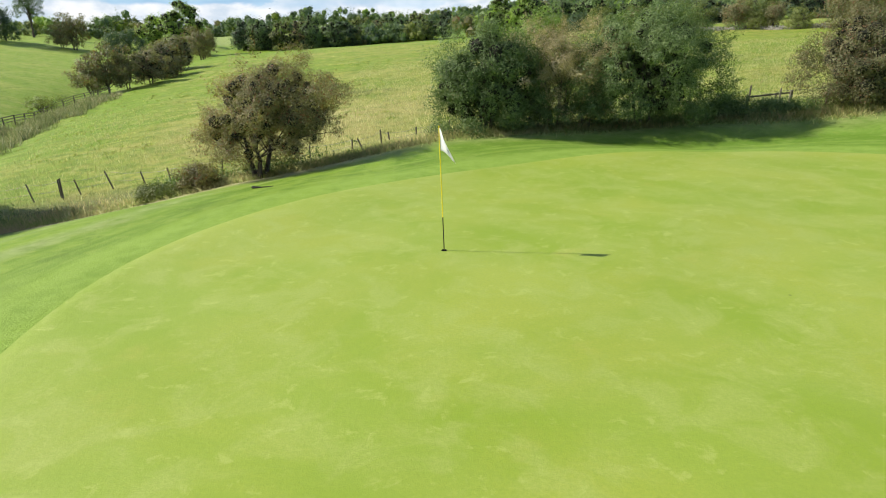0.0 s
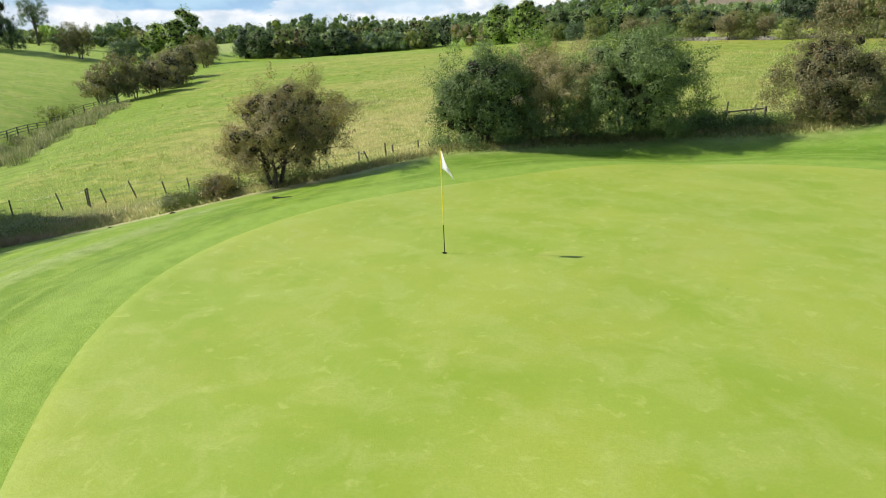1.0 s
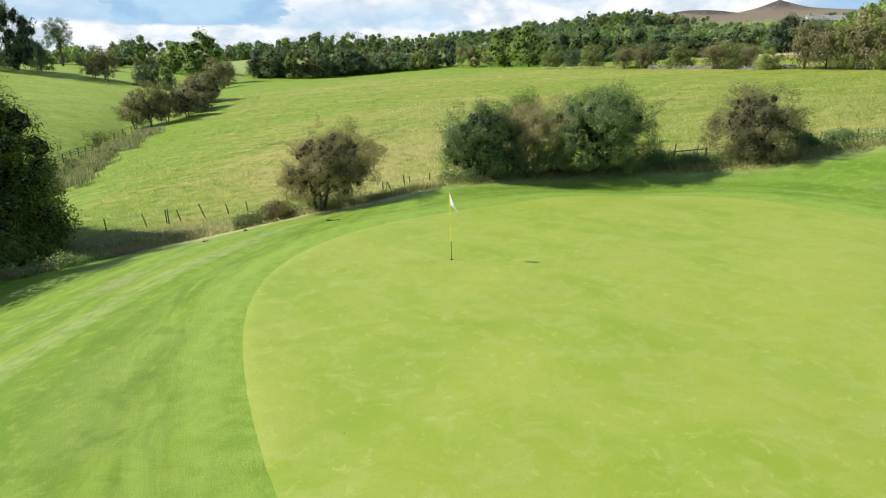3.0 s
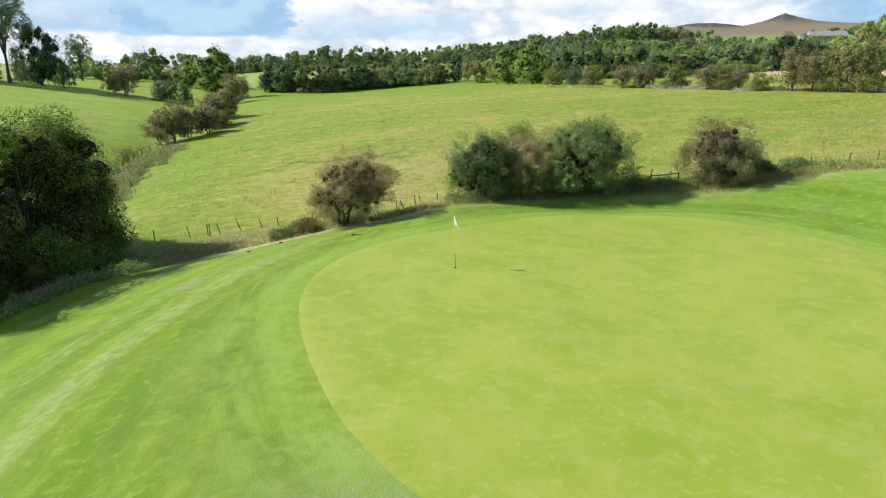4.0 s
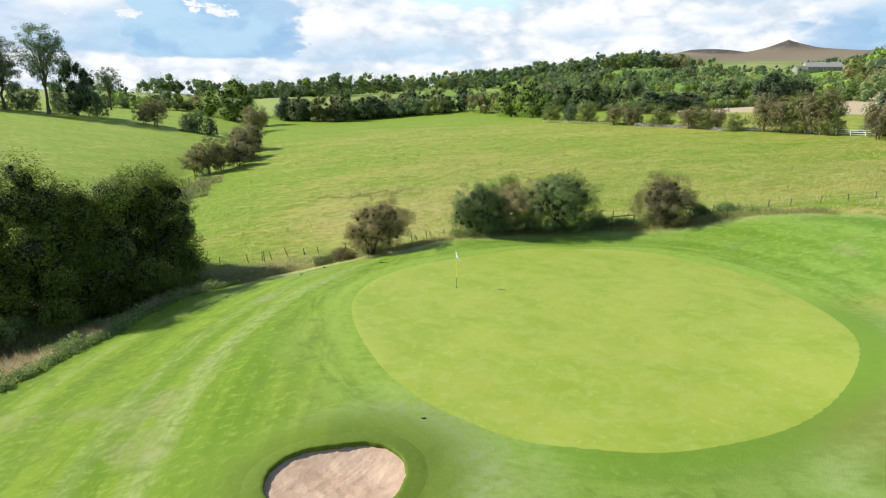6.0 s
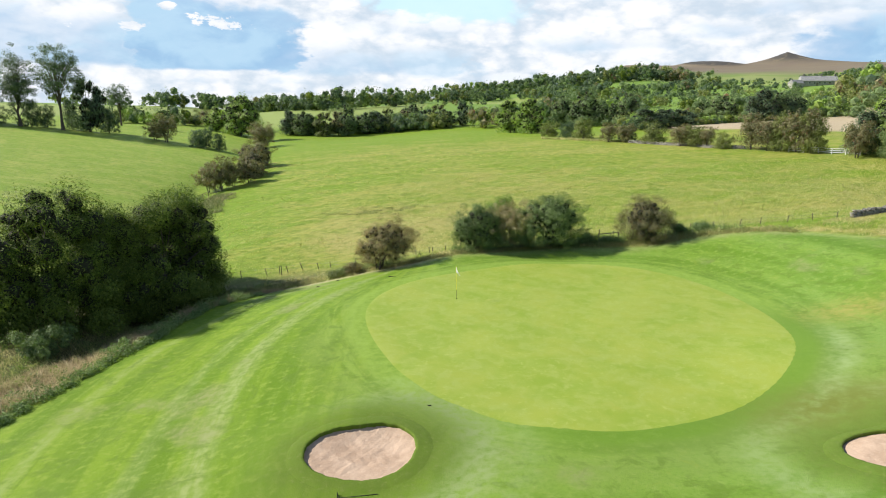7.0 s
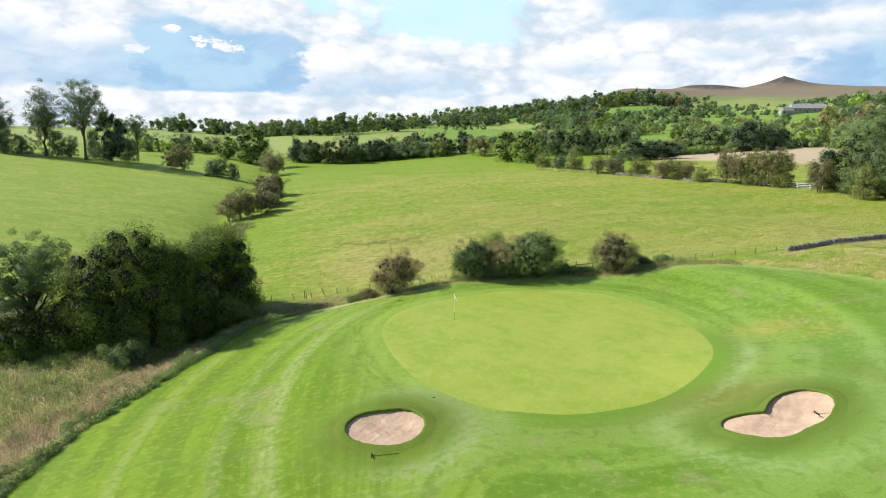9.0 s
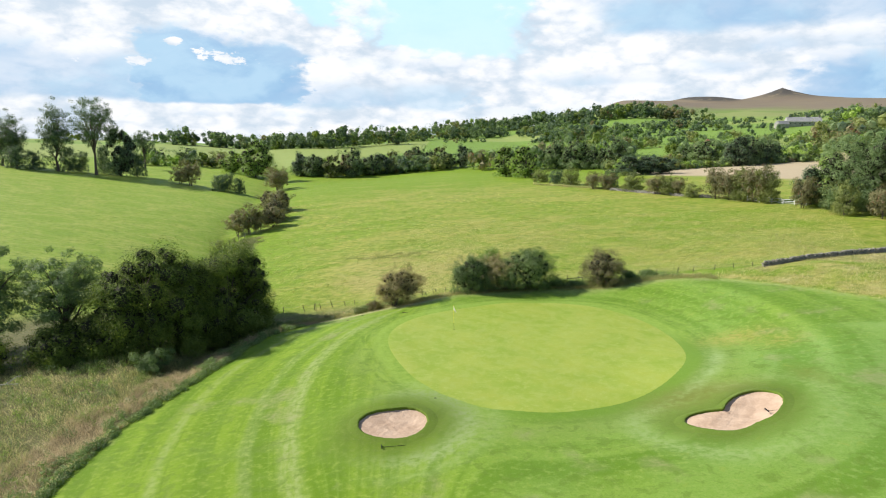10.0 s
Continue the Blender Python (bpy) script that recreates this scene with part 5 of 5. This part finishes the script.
def build_rough():
    rng = np.random.default_rng(5)
    # bank beside the mown ground
    y = rng.uniform(-30, 10, 40000)
    d = 0.9 + 3.2 * rng.random(40000) + 0.5 * np.sin(y * 0.9)
    blade_mesh("dry_bank_grass", rng, left_edge(y) - d, y, 0.45 + 0.22 * wave(d, y, 3.0, 0.2), 0.015, BLADE_DRY, "tall brownish seeding grass on the bank", "grass", 0.75)
    y = rng.uniform(-32, 5, 40000)
    d = 3.4 + 14.0 * rng.random(40000) ** 1.3
    blade_mesh("bank_grass", rng, left_edge(y) - d, y, 0.44 + 0.30 * wave(d, y, 4.0, 0.7), 0.016, BLADE_RUSH, "tall yellow-green grass below the trees", "grass", 0.9)
    ye = rng.uniform(-30, 8.5, 700)
    de = np.abs(rng.normal(0.25, 0.75, 700)) * (0.7 + 0.5 * np.sin(ye * 1.3 + np.sin(ye * 3.1)))
    xe = left_edge(ye) - de + 0.1
    c = np.stack([xe, ye, terrain(xe, ye) + 0.10 + 0.55 * np.clip(de, 0, 1) * rng.random(700)], -1)
    z0 = -8.0
    v, f = leaf_mass(rng, c - np.array([0, 0, z0]), 0.14 + 0.26 * rng.random(700) ** 1.5, 34000, 0.055)
    me = mesh_np("nettles", v + np.array([0, 0, z0]), f, LEAF_NETTLE)
    tagged(new("nettles", me), "low dark green nettles edging the mown turf", "nettles", kind="stuff")
    # pale dry tufts where the bank meets the turf
    y = rng.uniform(-30, -13, 7000)
    blade_mesh("bank_edge_straw", rng, left_edge(y) - 0.1 - np.abs(rng.normal(0, 0.3, 7000)), y, 0.28, 0.02, BLADE_STRAW, "pale dry tufts along the foot of the bank", "grass", 0.8)
    # docks and young growth scattered over the bank
    yb = rng.uniform(-31, 6, 420)
    xb = left_edge(yb) - 0.8 - 15 * rng.random(420) ** 0.8
    c = np.stack([xb, yb, terrain(xb, yb) + 0.25 + 0.25 * rng.random(420)], -1)
    for k, (mat, label) in enumerate(((LEAF_NETTLE, "grey-green docks and thistles on the bank"), (LEAF_LIME, "yellow-green low growth on the bank"))):
        v, f = leaf_mass(rng, c[k::2] - np.array([0, 0, z0]), 0.25 + 0.3 * rng.random(210), 15000, 0.055)
        tagged(new("bank_weeds", mesh_np("bank_weeds", v + np.array([0, 0, z0]), f, mat)), label, "weeds", kind="stuff")
    # strip along the fence
    x = rng.uniform(-19, 27, 30000)
    y = far_edge(x) + 0.15 + np.abs(rng.normal(0.6, 0.9, 30000))
    blade_mesh("fence_grass", rng, x, y, 0.30, 0.022, BLADE_RUSH, "uneven khaki and green grass along the fence", "grass", 0.55)
    x = -17 + 44 * rng.random(14000) ** 1.5
    y = far_edge(x) + rng.normal(0.1, 0.28, 14000)
    blade_mesh("straw_edge", rng, x, y, 0.20, 0.022, BLADE_PALE, "pale dry clippings along the turf edge", "grass", 0.9)
    # dark weeds under the bushes
    xs = np.concatenate([rng.normal(-6.0, 1.3, 70), rng.normal(-9.0, 0.7, 60), rng.uniform(0.3, 10, 130), rng.uniform(10, 14.5, 110), rng.uniform(17.5, 24, 60), rng.uniform(-19, -15, 40)])
    ys = far_edge(xs) + 0.5 + np.abs(rng.normal(0.5, 0.6, len(xs)))
    c = np.stack([xs, ys, terrain(xs, ys) + 0.2 + 0.25 * rng.random(len(xs))], -1)
    v, f = leaf_mass(rng, c - np.array([0, 0, z0]), 0.2 + 0.25 * rng.random(len(xs)), 18000, 0.045)
    me = mesh_np("undergrowth", v + np.array([0, 0, z0]), f, LEAF_GREEN)
    tagged(new("undergrowth", me), "dark low weeds and brambles beneath the bushes", "undergrowth", kind="stuff")
    # pale rough beyond the turf
    x = rng.uniform(22, 62, 80000)
    y = rng.uniform(-14, 27, 80000)
    lump = wave(x, y, 9, 2.2) + rng.normal(0, 0.5, len(x))
    keep = (y > far_edge(x) + 0.1) & (y < 14 + 0.42 * (x - 33)) & (lump > -0.1)
    blade_mesh("pale_rough", rng, x[keep], y[keep], 0.30, 0.015, BLADE_STRAW, "long pale straw-coloured rough grass", "grass", 0.8, (0.45, 0.0))
    # tussocks in the pasture
    y = 14.4 + 34 * rng.random(60000) ** 1.25
    x = valley_x(y) + 5 + rng.random(60000) * (58 + 0.5 * y)
    keep = wave(x, y, 11, 4.1) + rng.normal(0, 0.5, 60000) > -0.2
    blade_mesh("pasture_seed_heads", rng, x[keep], y[keep], 0.24, 0.013, BLADE_PALE, "pale seeding stalks in the sunlit pasture", "grass", 0.5)
    y = 15.4 + 48 * rng.random(80000) ** 1.1
    x = -7 + rng.random(80000) * (47 + 0.5 * y)
    blade_mesh("pasture_straw", rng, x, y, 0.27, 0.009, BLADE_STRAW, "pale straw stalks in the upper pasture", "grass", 0.7)
    # tussocks standing out of the grazed sward
    cy = 24 + 80 * rng.random(2600) ** 1.3
    cx = valley_x(cy) + 4 + rng.random(2600) * (60 + 0.5 * cy)
    keep = wave(cx, cy, 14, 1.7) + 0.6 * wave(cx, cy, 37, 0.6) + rng.normal(0, 0.35, 2600) > 0.0
    x, y = clumped(rng, 30000, 22, cx[keep], cy[keep], 0.17)
    blade_mesh("pasture_tussocks", rng, x, y, 0.15 + 0.06 * wave(x, y, 6.0, 0.9), 0.03, BLADE_FIELD, "uneven green and straw tussocks in the pasture", "grass", 0.7)
    # rushes
    cy = rng.uniform(31, 66, 220)
    cx = np.interp(cy, [30, 40, 47, 55, 61, 67], [-32.0, -34.0, -35.9, -37.3, -38.0, -37.6]) + rng.normal(0, 1.2, 220)
    x, y = clumped(rng, 24000, 108, cx, cy, 0.40)
    blade_mesh("valley_rushes", rng, x, y, 0.66 + 0.3 * wave(x, y, 4.0, 0.3), 0.03, BLADE_SEDGE, "grey-green rushes along the ditch", "rushes", 0.3)
    cx, cy = rng.normal(-9.5, 3.4, 120), rng.normal(38.5, 1.5, 120)
    x, y = clumped(rng, 3600, 30, cx, cy, 0.25)
    blade_mesh("rush_patch", rng, x, y, 0.14, 0.03, BLADE_SEDGE, "dark rush patch in the pasture", "rushes", 0.3)
    x, y = rng.uniform(24, 64, 9000), 0
    y = 120 - 1.35 * (x - 26) * 0.97 + rng.normal(0, 0.7, 9000)
    blade_mesh("hedge_grass", rng, x, y, 0.5, 0.07, BLADE_PALE, "pale seeding grass under the far hedge", "grass", 0.3)


build_rough()


# ---------- fences ----------
def post_mesh(name, h, r, seed):
    rng = np.random.default_rng(seed)
    bm = bmesh.new()
    bmesh.ops.create_cone(bm, cap_ends=True, segments=8, radius1=r, radius2=r * 0.9, depth=h + 0.2)
    bmesh.ops.translate(bm, vec=(0, 0, h / 2 - 0.1), verts=bm.verts)
    for v in bm.verts:
        v.co.x += rng.normal(0, r * 0.08)
        v.co.y += rng.normal(0, r * 0.08)
        if v.co.z > h * 0.5:
            v.co.z += 0.03 * v.co.x / r
    me = bpy.data.meshes.new(name)
    bm.to_mesh(me)
    bm.free()
    me.materials.append(OLD_WOOD)
    return me


def wire_between(name, tops, parent, frac, mat, r):
    pts = []
    for (a, ha), (b, hb) in zip(tops[:-1], tops[1:]):
        for k in np.linspace(0, 1, 5)[:-1]:
            p = np.array(a) * (1 - k) + np.array(b) * k
            p[2] += (ha * (1 - k) + hb * k) * frac - 0.05 * math.sin(math.pi * k)
            pts.append(p)
    pts.append(np.array(tops[-1][0]) + np.array([0, 0, tops[-1][1] * frac]))
    v, f = tube(pts, [r] * len(pts), 4)
    under(name, mesh_np(name, v, f, mat), parent)


def post_and_wire(label, posts, seed, wires=(0.45, 0.9), radius=0.036):
    """posts: place, height, lean sideways as a slope."""
    fence = thing("wire_fence", (0, 0, 0), label, "fence", "field fences")
    kinds = [post_mesh("post", 1.0, radius, seed + i) for i in range(3)]
    tops = []
    for i, (x, y, h, lean) in enumerate(posts):
        z = ground_z(x, y)
        h = (0.86 if x < 17 else 0.66) * h
        ob = under("post", kinds[i % 3], fence)
        ob.matrix_basis = Matrix.Translation((x, y, z)) @ Matrix.Rotation(math.atan(lean), 4, "Y") @ Matrix.Rotation(0.05 * math.sin(3 * i), 4, "X") @ Matrix.Diagonal((1, 1, h, 1))
        tops.append(((x, y, z), h))
    for f in wires:
        wire_between("wire", tops, fence, f, WIRE, 0.006)
    return fence


post_and_wire("leaning weathered posts and wire along the pasture", ((-21.63, 15.9, 0.85, 0.05), (-18.9, 15.7, 0.85, -0.05), (-16.48, 15.4, 0.9, -0.25), (-15.38, 15.5, 0.9, -0.02), (-15.14, 15.2, 1.0, -0.03), (-14.68, 15.7, 0.76, -0.25), (-13.4, 15.9, 0.93, -0.36), (-11.96, 15.7, 0.68, -0.2), (-10.82, 15.5, 0.66, -0.15), (-8.61, 15.3, 0.76, 0.1), (-4.98, 15.2, 0.71, 0.0), (-3.24, 15.1, 0.59, 0.0), (-2.76, 14.5, 0.59, -0.45), (-2.06, 15.1, 0.71, -0.07), (-1.75, 15.2, 0.53, -0.1), (-0.66, 15.3, 0.51, -0.04), (0.63, 15.5, 0.57, 0.1)), 60)
post_and_wire("crooked weathered posts and wire behind the bushes", ((8.37, 16.8, 1.2, 0.0), (10.32, 15.1, 1.35, -0.08), (11.48, 15.2, 1.15, 0.12), (11.61, 15.0, 1.1, 0.28), (12.78, 15.4, 1.25, 0.05), (13.67, 15.2, 0.85, 0.15), (13.96, 15.3, 1.0, 0.08), (15.4, 14.5, 1.0, 0.1), (18.6, 14.8, 0.95, 0.25), (20.6, 15.2, 1.0, 0.1), (22.6, 15.0, 0.95, -0.1), (24.8, 14.9, 0.9, 0.12), (26.4, 14.6, 0.95, 0.1), (28.6, 14.4, 0.9, 0.1), (30.6, 14.2, 0.9, -0.08), (32.4, 13.8, 0.9, 0.05)), 64)


def rail_fence(label, pts, spacing, rails, h, mat, group):
    fence = thing("rail_fence", (0, 0, 0), label, "fence", group)
    pm = bpy.data.meshes.new("post")
    bm = box_bm(0.10, 0.10, h + 0.2, 0.012, (0, 0, h / 2 - 0.1))
    bm.to_mesh(pm), bm.free()
    pm.materials.append(mat)
    last = None
    for i in range(len(pts) - 1):
        a, b = Vector((*pts[i], 0)), Vector((*pts[i + 1], 0))
        n = max(1, round((b - a).length / spacing))
        for k in range(n + (i == len(pts) - 2)):
            p = a.lerp(b, k / n)
            p.z = ground_z(p.x, p.y)
            ob = under("post", pm, fence)
            ob.matrix_basis = Matrix.Translation(p) @ Matrix.Rotation(math.atan2(b.y - a.y, b.x - a.x), 4, "Z") @ Matrix.Rotation(0.03 * math.sin(2.7 * k + i), 4, "X")
            if last is not None:
                d = p - last
                mid = (p + last) / 2
                turn = d.to_track_quat("X", "Z").to_matrix().to_4x4()
                for r in rails:
                    part("rail", box_bm(d.length + 0.06, 0.03, 0.07, 0.008), mat, fence).matrix_basis = Matrix.Translation(mid + Vector((0, 0, h * r))) @ turn @ Matrix.Translation((0, 0.075, 0))
            last = p
    return fence


rail_fence("grey wooden post and rail fence beside the ditch", [(-35.0, 33.0), (-36.9, 40.0), (-38.8, 47.4), (-40.4, 55.0), (-41.0, 61.0), (-40.3, 67.0), (-39.4, 71.5)], 2.3, (0.4, 0.68, 0.94), 0.95, OLD_WOOD, "valley fence")
rail_fence("pale white-painted rail fence at the pasture corner", [(59.4, 72.4), (62.6, 69.0), (66.2, 63.6)], 2.2, (0.3, 0.6, 0.92), 1.0, WHITE_PAINT, "white fence")
rail_fence("short broken wooden rail beside the thorn bushes", [(12.8, 15.5), (14.5, 15.4)], 1.7, (0.85,), 0.7, OLD_WOOD, "broken rail")


# ---------- dry-stone walls ----------
def stone_meshes(seed):
    rng = np.random.default_rng(seed)
    out = []
    for i in range(6):
        bm = box_bm(rng.uniform(0.24, 0.44), 0.34, rng.uniform(0.13, 0.19), 0.035)
        for v in bm.verts:
            v.co += Vector(rng.normal(0, 0.018, 3))
        me = bpy.data.meshes.new("stone")
        bm.to_mesh(me), bm.free()
        me.materials.append(STONE)
        out.append(me)
    return out


def stone_wall(label, pts, courses, seed, singly):
    """Courses of rough stones with a broken top course, each stone by itself where singly is set."""
    rng = np.random.default_rng(seed)
    wall = thing("stone_wall", (0, 0, 0), label, "stone wall", "field walls")
    kinds = stone_meshes(seed)
    heap, n = [], 0
    for (x0, y0), (x1, y1) in zip(pts[:-1], pts[1:]):
        L, ang = math.hypot(x1 - x0, y1 - y0), math.atan2(y1 - y0, x1 - x0)
        for c in range(courses + 1):
            s = rng.uniform(0, 0.3)
            while s < L:
                k = rng.integers(0, 6)
                x, y = x0 + (x1 - x0) * s / L, y0 + (y1 - y0) * s / L
                cope = c == courses
                m = Matrix.Translation((x + rng.normal(0, 0.02), y + rng.normal(0, 0.03), ground_z(x, y) + 0.02 + 0.155 * c + rng.normal(0, 0.015))) @ Matrix.Rotation(ang + rng.normal(0, 0.06), 4, "Z") \
                    @ Matrix.Rotation(rng.normal(0, 0.35 if cope else 0.07), 4, "Y")
                if singly and n < 300:
                    under("stone", kinds[k], wall).matrix_basis = m
                else:
                    co = np.empty(len(kinds[k].vertices) * 3)
                    kinds[k].vertices.foreach_get("co", co)
                    co = co.reshape(-1, 3) @ np.array(m.to_3x3()).T + np.array(m.translation)
                    heap.append((co, [tuple(p.vertices) for p in kinds[k].polygons]))
                n += 1
                s += rng.uniform(0.30, 0.75) if cope else rng.uniform(0.30, 0.42)
    if heap:
        vs, fs, base = [], [], 0
        for co, faces in heap:
            vs.extend(map(tuple, co))
            fs.extend(tuple(i + base for i in face) for face in faces)
            base += len(co)
        me = bpy.data.meshes.new("stones")
        me.from_pydata(vs, [], fs)
        me.materials.append(STONE)
        tagged(under("stones", me, wall), kind="stuff")


stone_wall("grey dry-stone wall beside the rough grass", ((33.4, 13.3), (40.0, 16.2), (47.0, 20.2), (56.0, 24.2)), 3, 70, True)
stone_wall("low grey stone wall under the hedge", ((39.5, 100.2), (47.0, 89.5), (54.8, 78.8)), 3, 71, False)


# ---------- farm ----------
def build_farm():
    x, y = 268.0, 430.0
    z = ground_z(x, y)
    h = thing("farmhouse", Matrix.Translation((x, y, z - 0.4)) @ Matrix.Rotation(radians(-8), 4, "Z"), "long pale farmhouse with a grey slate roof on the hill", "house")
    part("wall", box_bm(24, 7, 3.8, 0.03, (0, 0, 1.9)), HOUSE_WALL, h)
    bm = bmesh.new()
    vs = [bm.verts.new(c) for c in ((-12.3, -4.0, 3.7), (12.3, -4.0, 3.7), (12.3, 4.0, 3.7), (-12.3, 4.0, 3.7), (-12.3, 0, 7.2), (12.3, 0, 7.2))]
    for f in ((0, 1, 5, 4), (2, 3, 4, 5), (1, 2, 5), (3, 0, 4), (3, 2, 1, 0)):
        bm.faces.new([vs[i] for i in f])
    roof = part("roof", bm, ROOF, h, "grey slate roof")
    for cx in (-10, 2, 11):
        part("chimney", box_bm(1.0, 0.9, 1.8, 0.03, (cx, 0, 7.6)), STONE, roof)
    for i in range(7):
        w = part("window", box_bm(1.15, 0.10, 1.3, 0.01, (-10.2 + 3.4 * i, -3.52, 2.3)), WHITE_PAINT, h)
        part("pane", box_bm(0.95, 0.04, 1.1, 0.005, (-10.2 + 3.4 * i, -3.59, 2.3)), GLASS_DARK, w)
    part("door", box_bm(1.1, 0.10, 2.1, 0.01, (-1.7, -3.53, 1.3)), OLD_WOOD, h)
    x, y = 246.0, 418.0
    b = thing("barn", Matrix.Translation((x, y, ground_z(x, y) - 0.4)) @ Matrix.Rotation(radians(12), 4, "Z"), "small stone barn with a slate roof beside the farmhouse", "barn")
    part("wall", box_bm(8, 6, 3.6, 0.03, (0, 0, 1.8)), HOUSE_WALL, b)
    bm = bmesh.new()
    vs = [bm.verts.new(c) for c in ((-4.3, -3.4, 3.5), (4.3, -3.4, 3.5), (4.3, 3.4, 3.5), (-4.3, 3.4, 3.5), (-4.3, 0, 6.0), (4.3, 0, 6.0))]
    for f in ((0, 1, 5, 4), (2, 3, 4, 5), (1, 2, 5), (3, 0, 4), (3, 2, 1, 0)):
        bm.faces.new([vs[i] for i in f])
    part("roof", bm, ROOF, b, "grey slate roof")


build_farm()


# ---------- rakes and small things ----------
def build_rake(at, turn, tilt, label):
    r = thing("bunker_rake", Matrix.Translation(at) @ Matrix.Rotation(turn, 4, "Z") @ Matrix.Rotation(tilt, 4, "Y"), label, "rake", "bunker rakes")
    v, f = tube([(0, 0, 0.03), (0.5, 0, 0.03), (0.9, 0, 0.03), (1.3, 0, 0.03)], [0.010] * 4, 8)
    under("shaft", mesh_np("shaft", v, f, BLACK, True), r)
    v, f = tube([(1.1, 0, 0.03), (1.2, 0, 0.03), (1.32, 0, 0.03)], [0.015, 0.016, 0.015], 8)
    under("grip", mesh_np("grip", v, f, BLACK, True), r)
    head = part("head", box_bm(0.04, 0.44, 0.035, 0.01, (-0.02, 0, 0.05)), BLACK, r)
    tine = bpy.data.meshes.new("tine")
    bm = box_bm(0.018, 0.014, 0.08, 0.002)
    bm.to_mesh(tine), bm.free()
    tine.materials.append(BLACK)
    for i in range(12):
        under("tine", tine, head).matrix_basis = Matrix.Translation((-0.02, -0.198 + 0.036 * i, 0.09))
    return r


build_rake((-4.35, -20.45, ground_z(-4.35, -20.45) + 0.01), radians(8), radians(-1.5), "black plastic bunker rake lying on the turf")
build_rake((17.3, -19.7, ground_z(17.3, -19.7) - 0.02), radians(6), radians(-3), "black plastic rake lying at the edge of the sand")


def build_log():
    x, y = -36.2, -7.0
    rng = np.random.default_rng(9)
    p = [np.array([k * 2.2, 0.5 * k + 0.1 * math.sin(5 * k), 0.18 + 0.12 * k]) for k in np.linspace(0, 1, 8)]
    lg = thing("fallen_branch", on(x, y, 0.05), "pale bleached fallen branch in the long grass", "branch")
    v, f = tube(p, np.linspace(0.07, 0.03, 8), 8)
    under("limb", mesh_np("limb", v, f, HOUSE_WALL, True), lg)
    v, f = tube([p[4], p[4] + np.array([0.5, 0.5, 0.4]), p[4] + np.array([0.9, 0.7, 0.5])], [0.05, 0.035, 0.02], 6)
    under("twig", mesh_np("twig", v, f, HOUSE_WALL, True), lg)


build_log()


def build_divot(x, y, l, w, turn):
    """A torn strip of turf."""
    bm = box_bm(l, w, 0.014, 0.004)
    rng = np.random.default_rng(int(abs(x * 10)))
    for v in bm.verts:
        v.co += Vector(rng.normal(0, 0.02, 3)) * (1 if v.co.z > 0 else 0.3)
    d = thing("divot", Matrix.Translation((x, y, ground_z(x, y) + 0.012)) @ Matrix.Rotation(turn, 4, "Z"), "dark scuffed scrap of torn turf", "divot", "divots")
    part("soil", bm, SHADE_AND_SOIL, d)


for args in ((-4.63, 6.13, 0.55, 0.10, 0.2), (-10.4, 7.4, 0.22, 0.12, 0.4), (-1.45, -14.9, 0.13, 0.08, 0.1), (-9.2, 9.3, 0.16, 0.1, 0.0)):
    build_divot(*args)
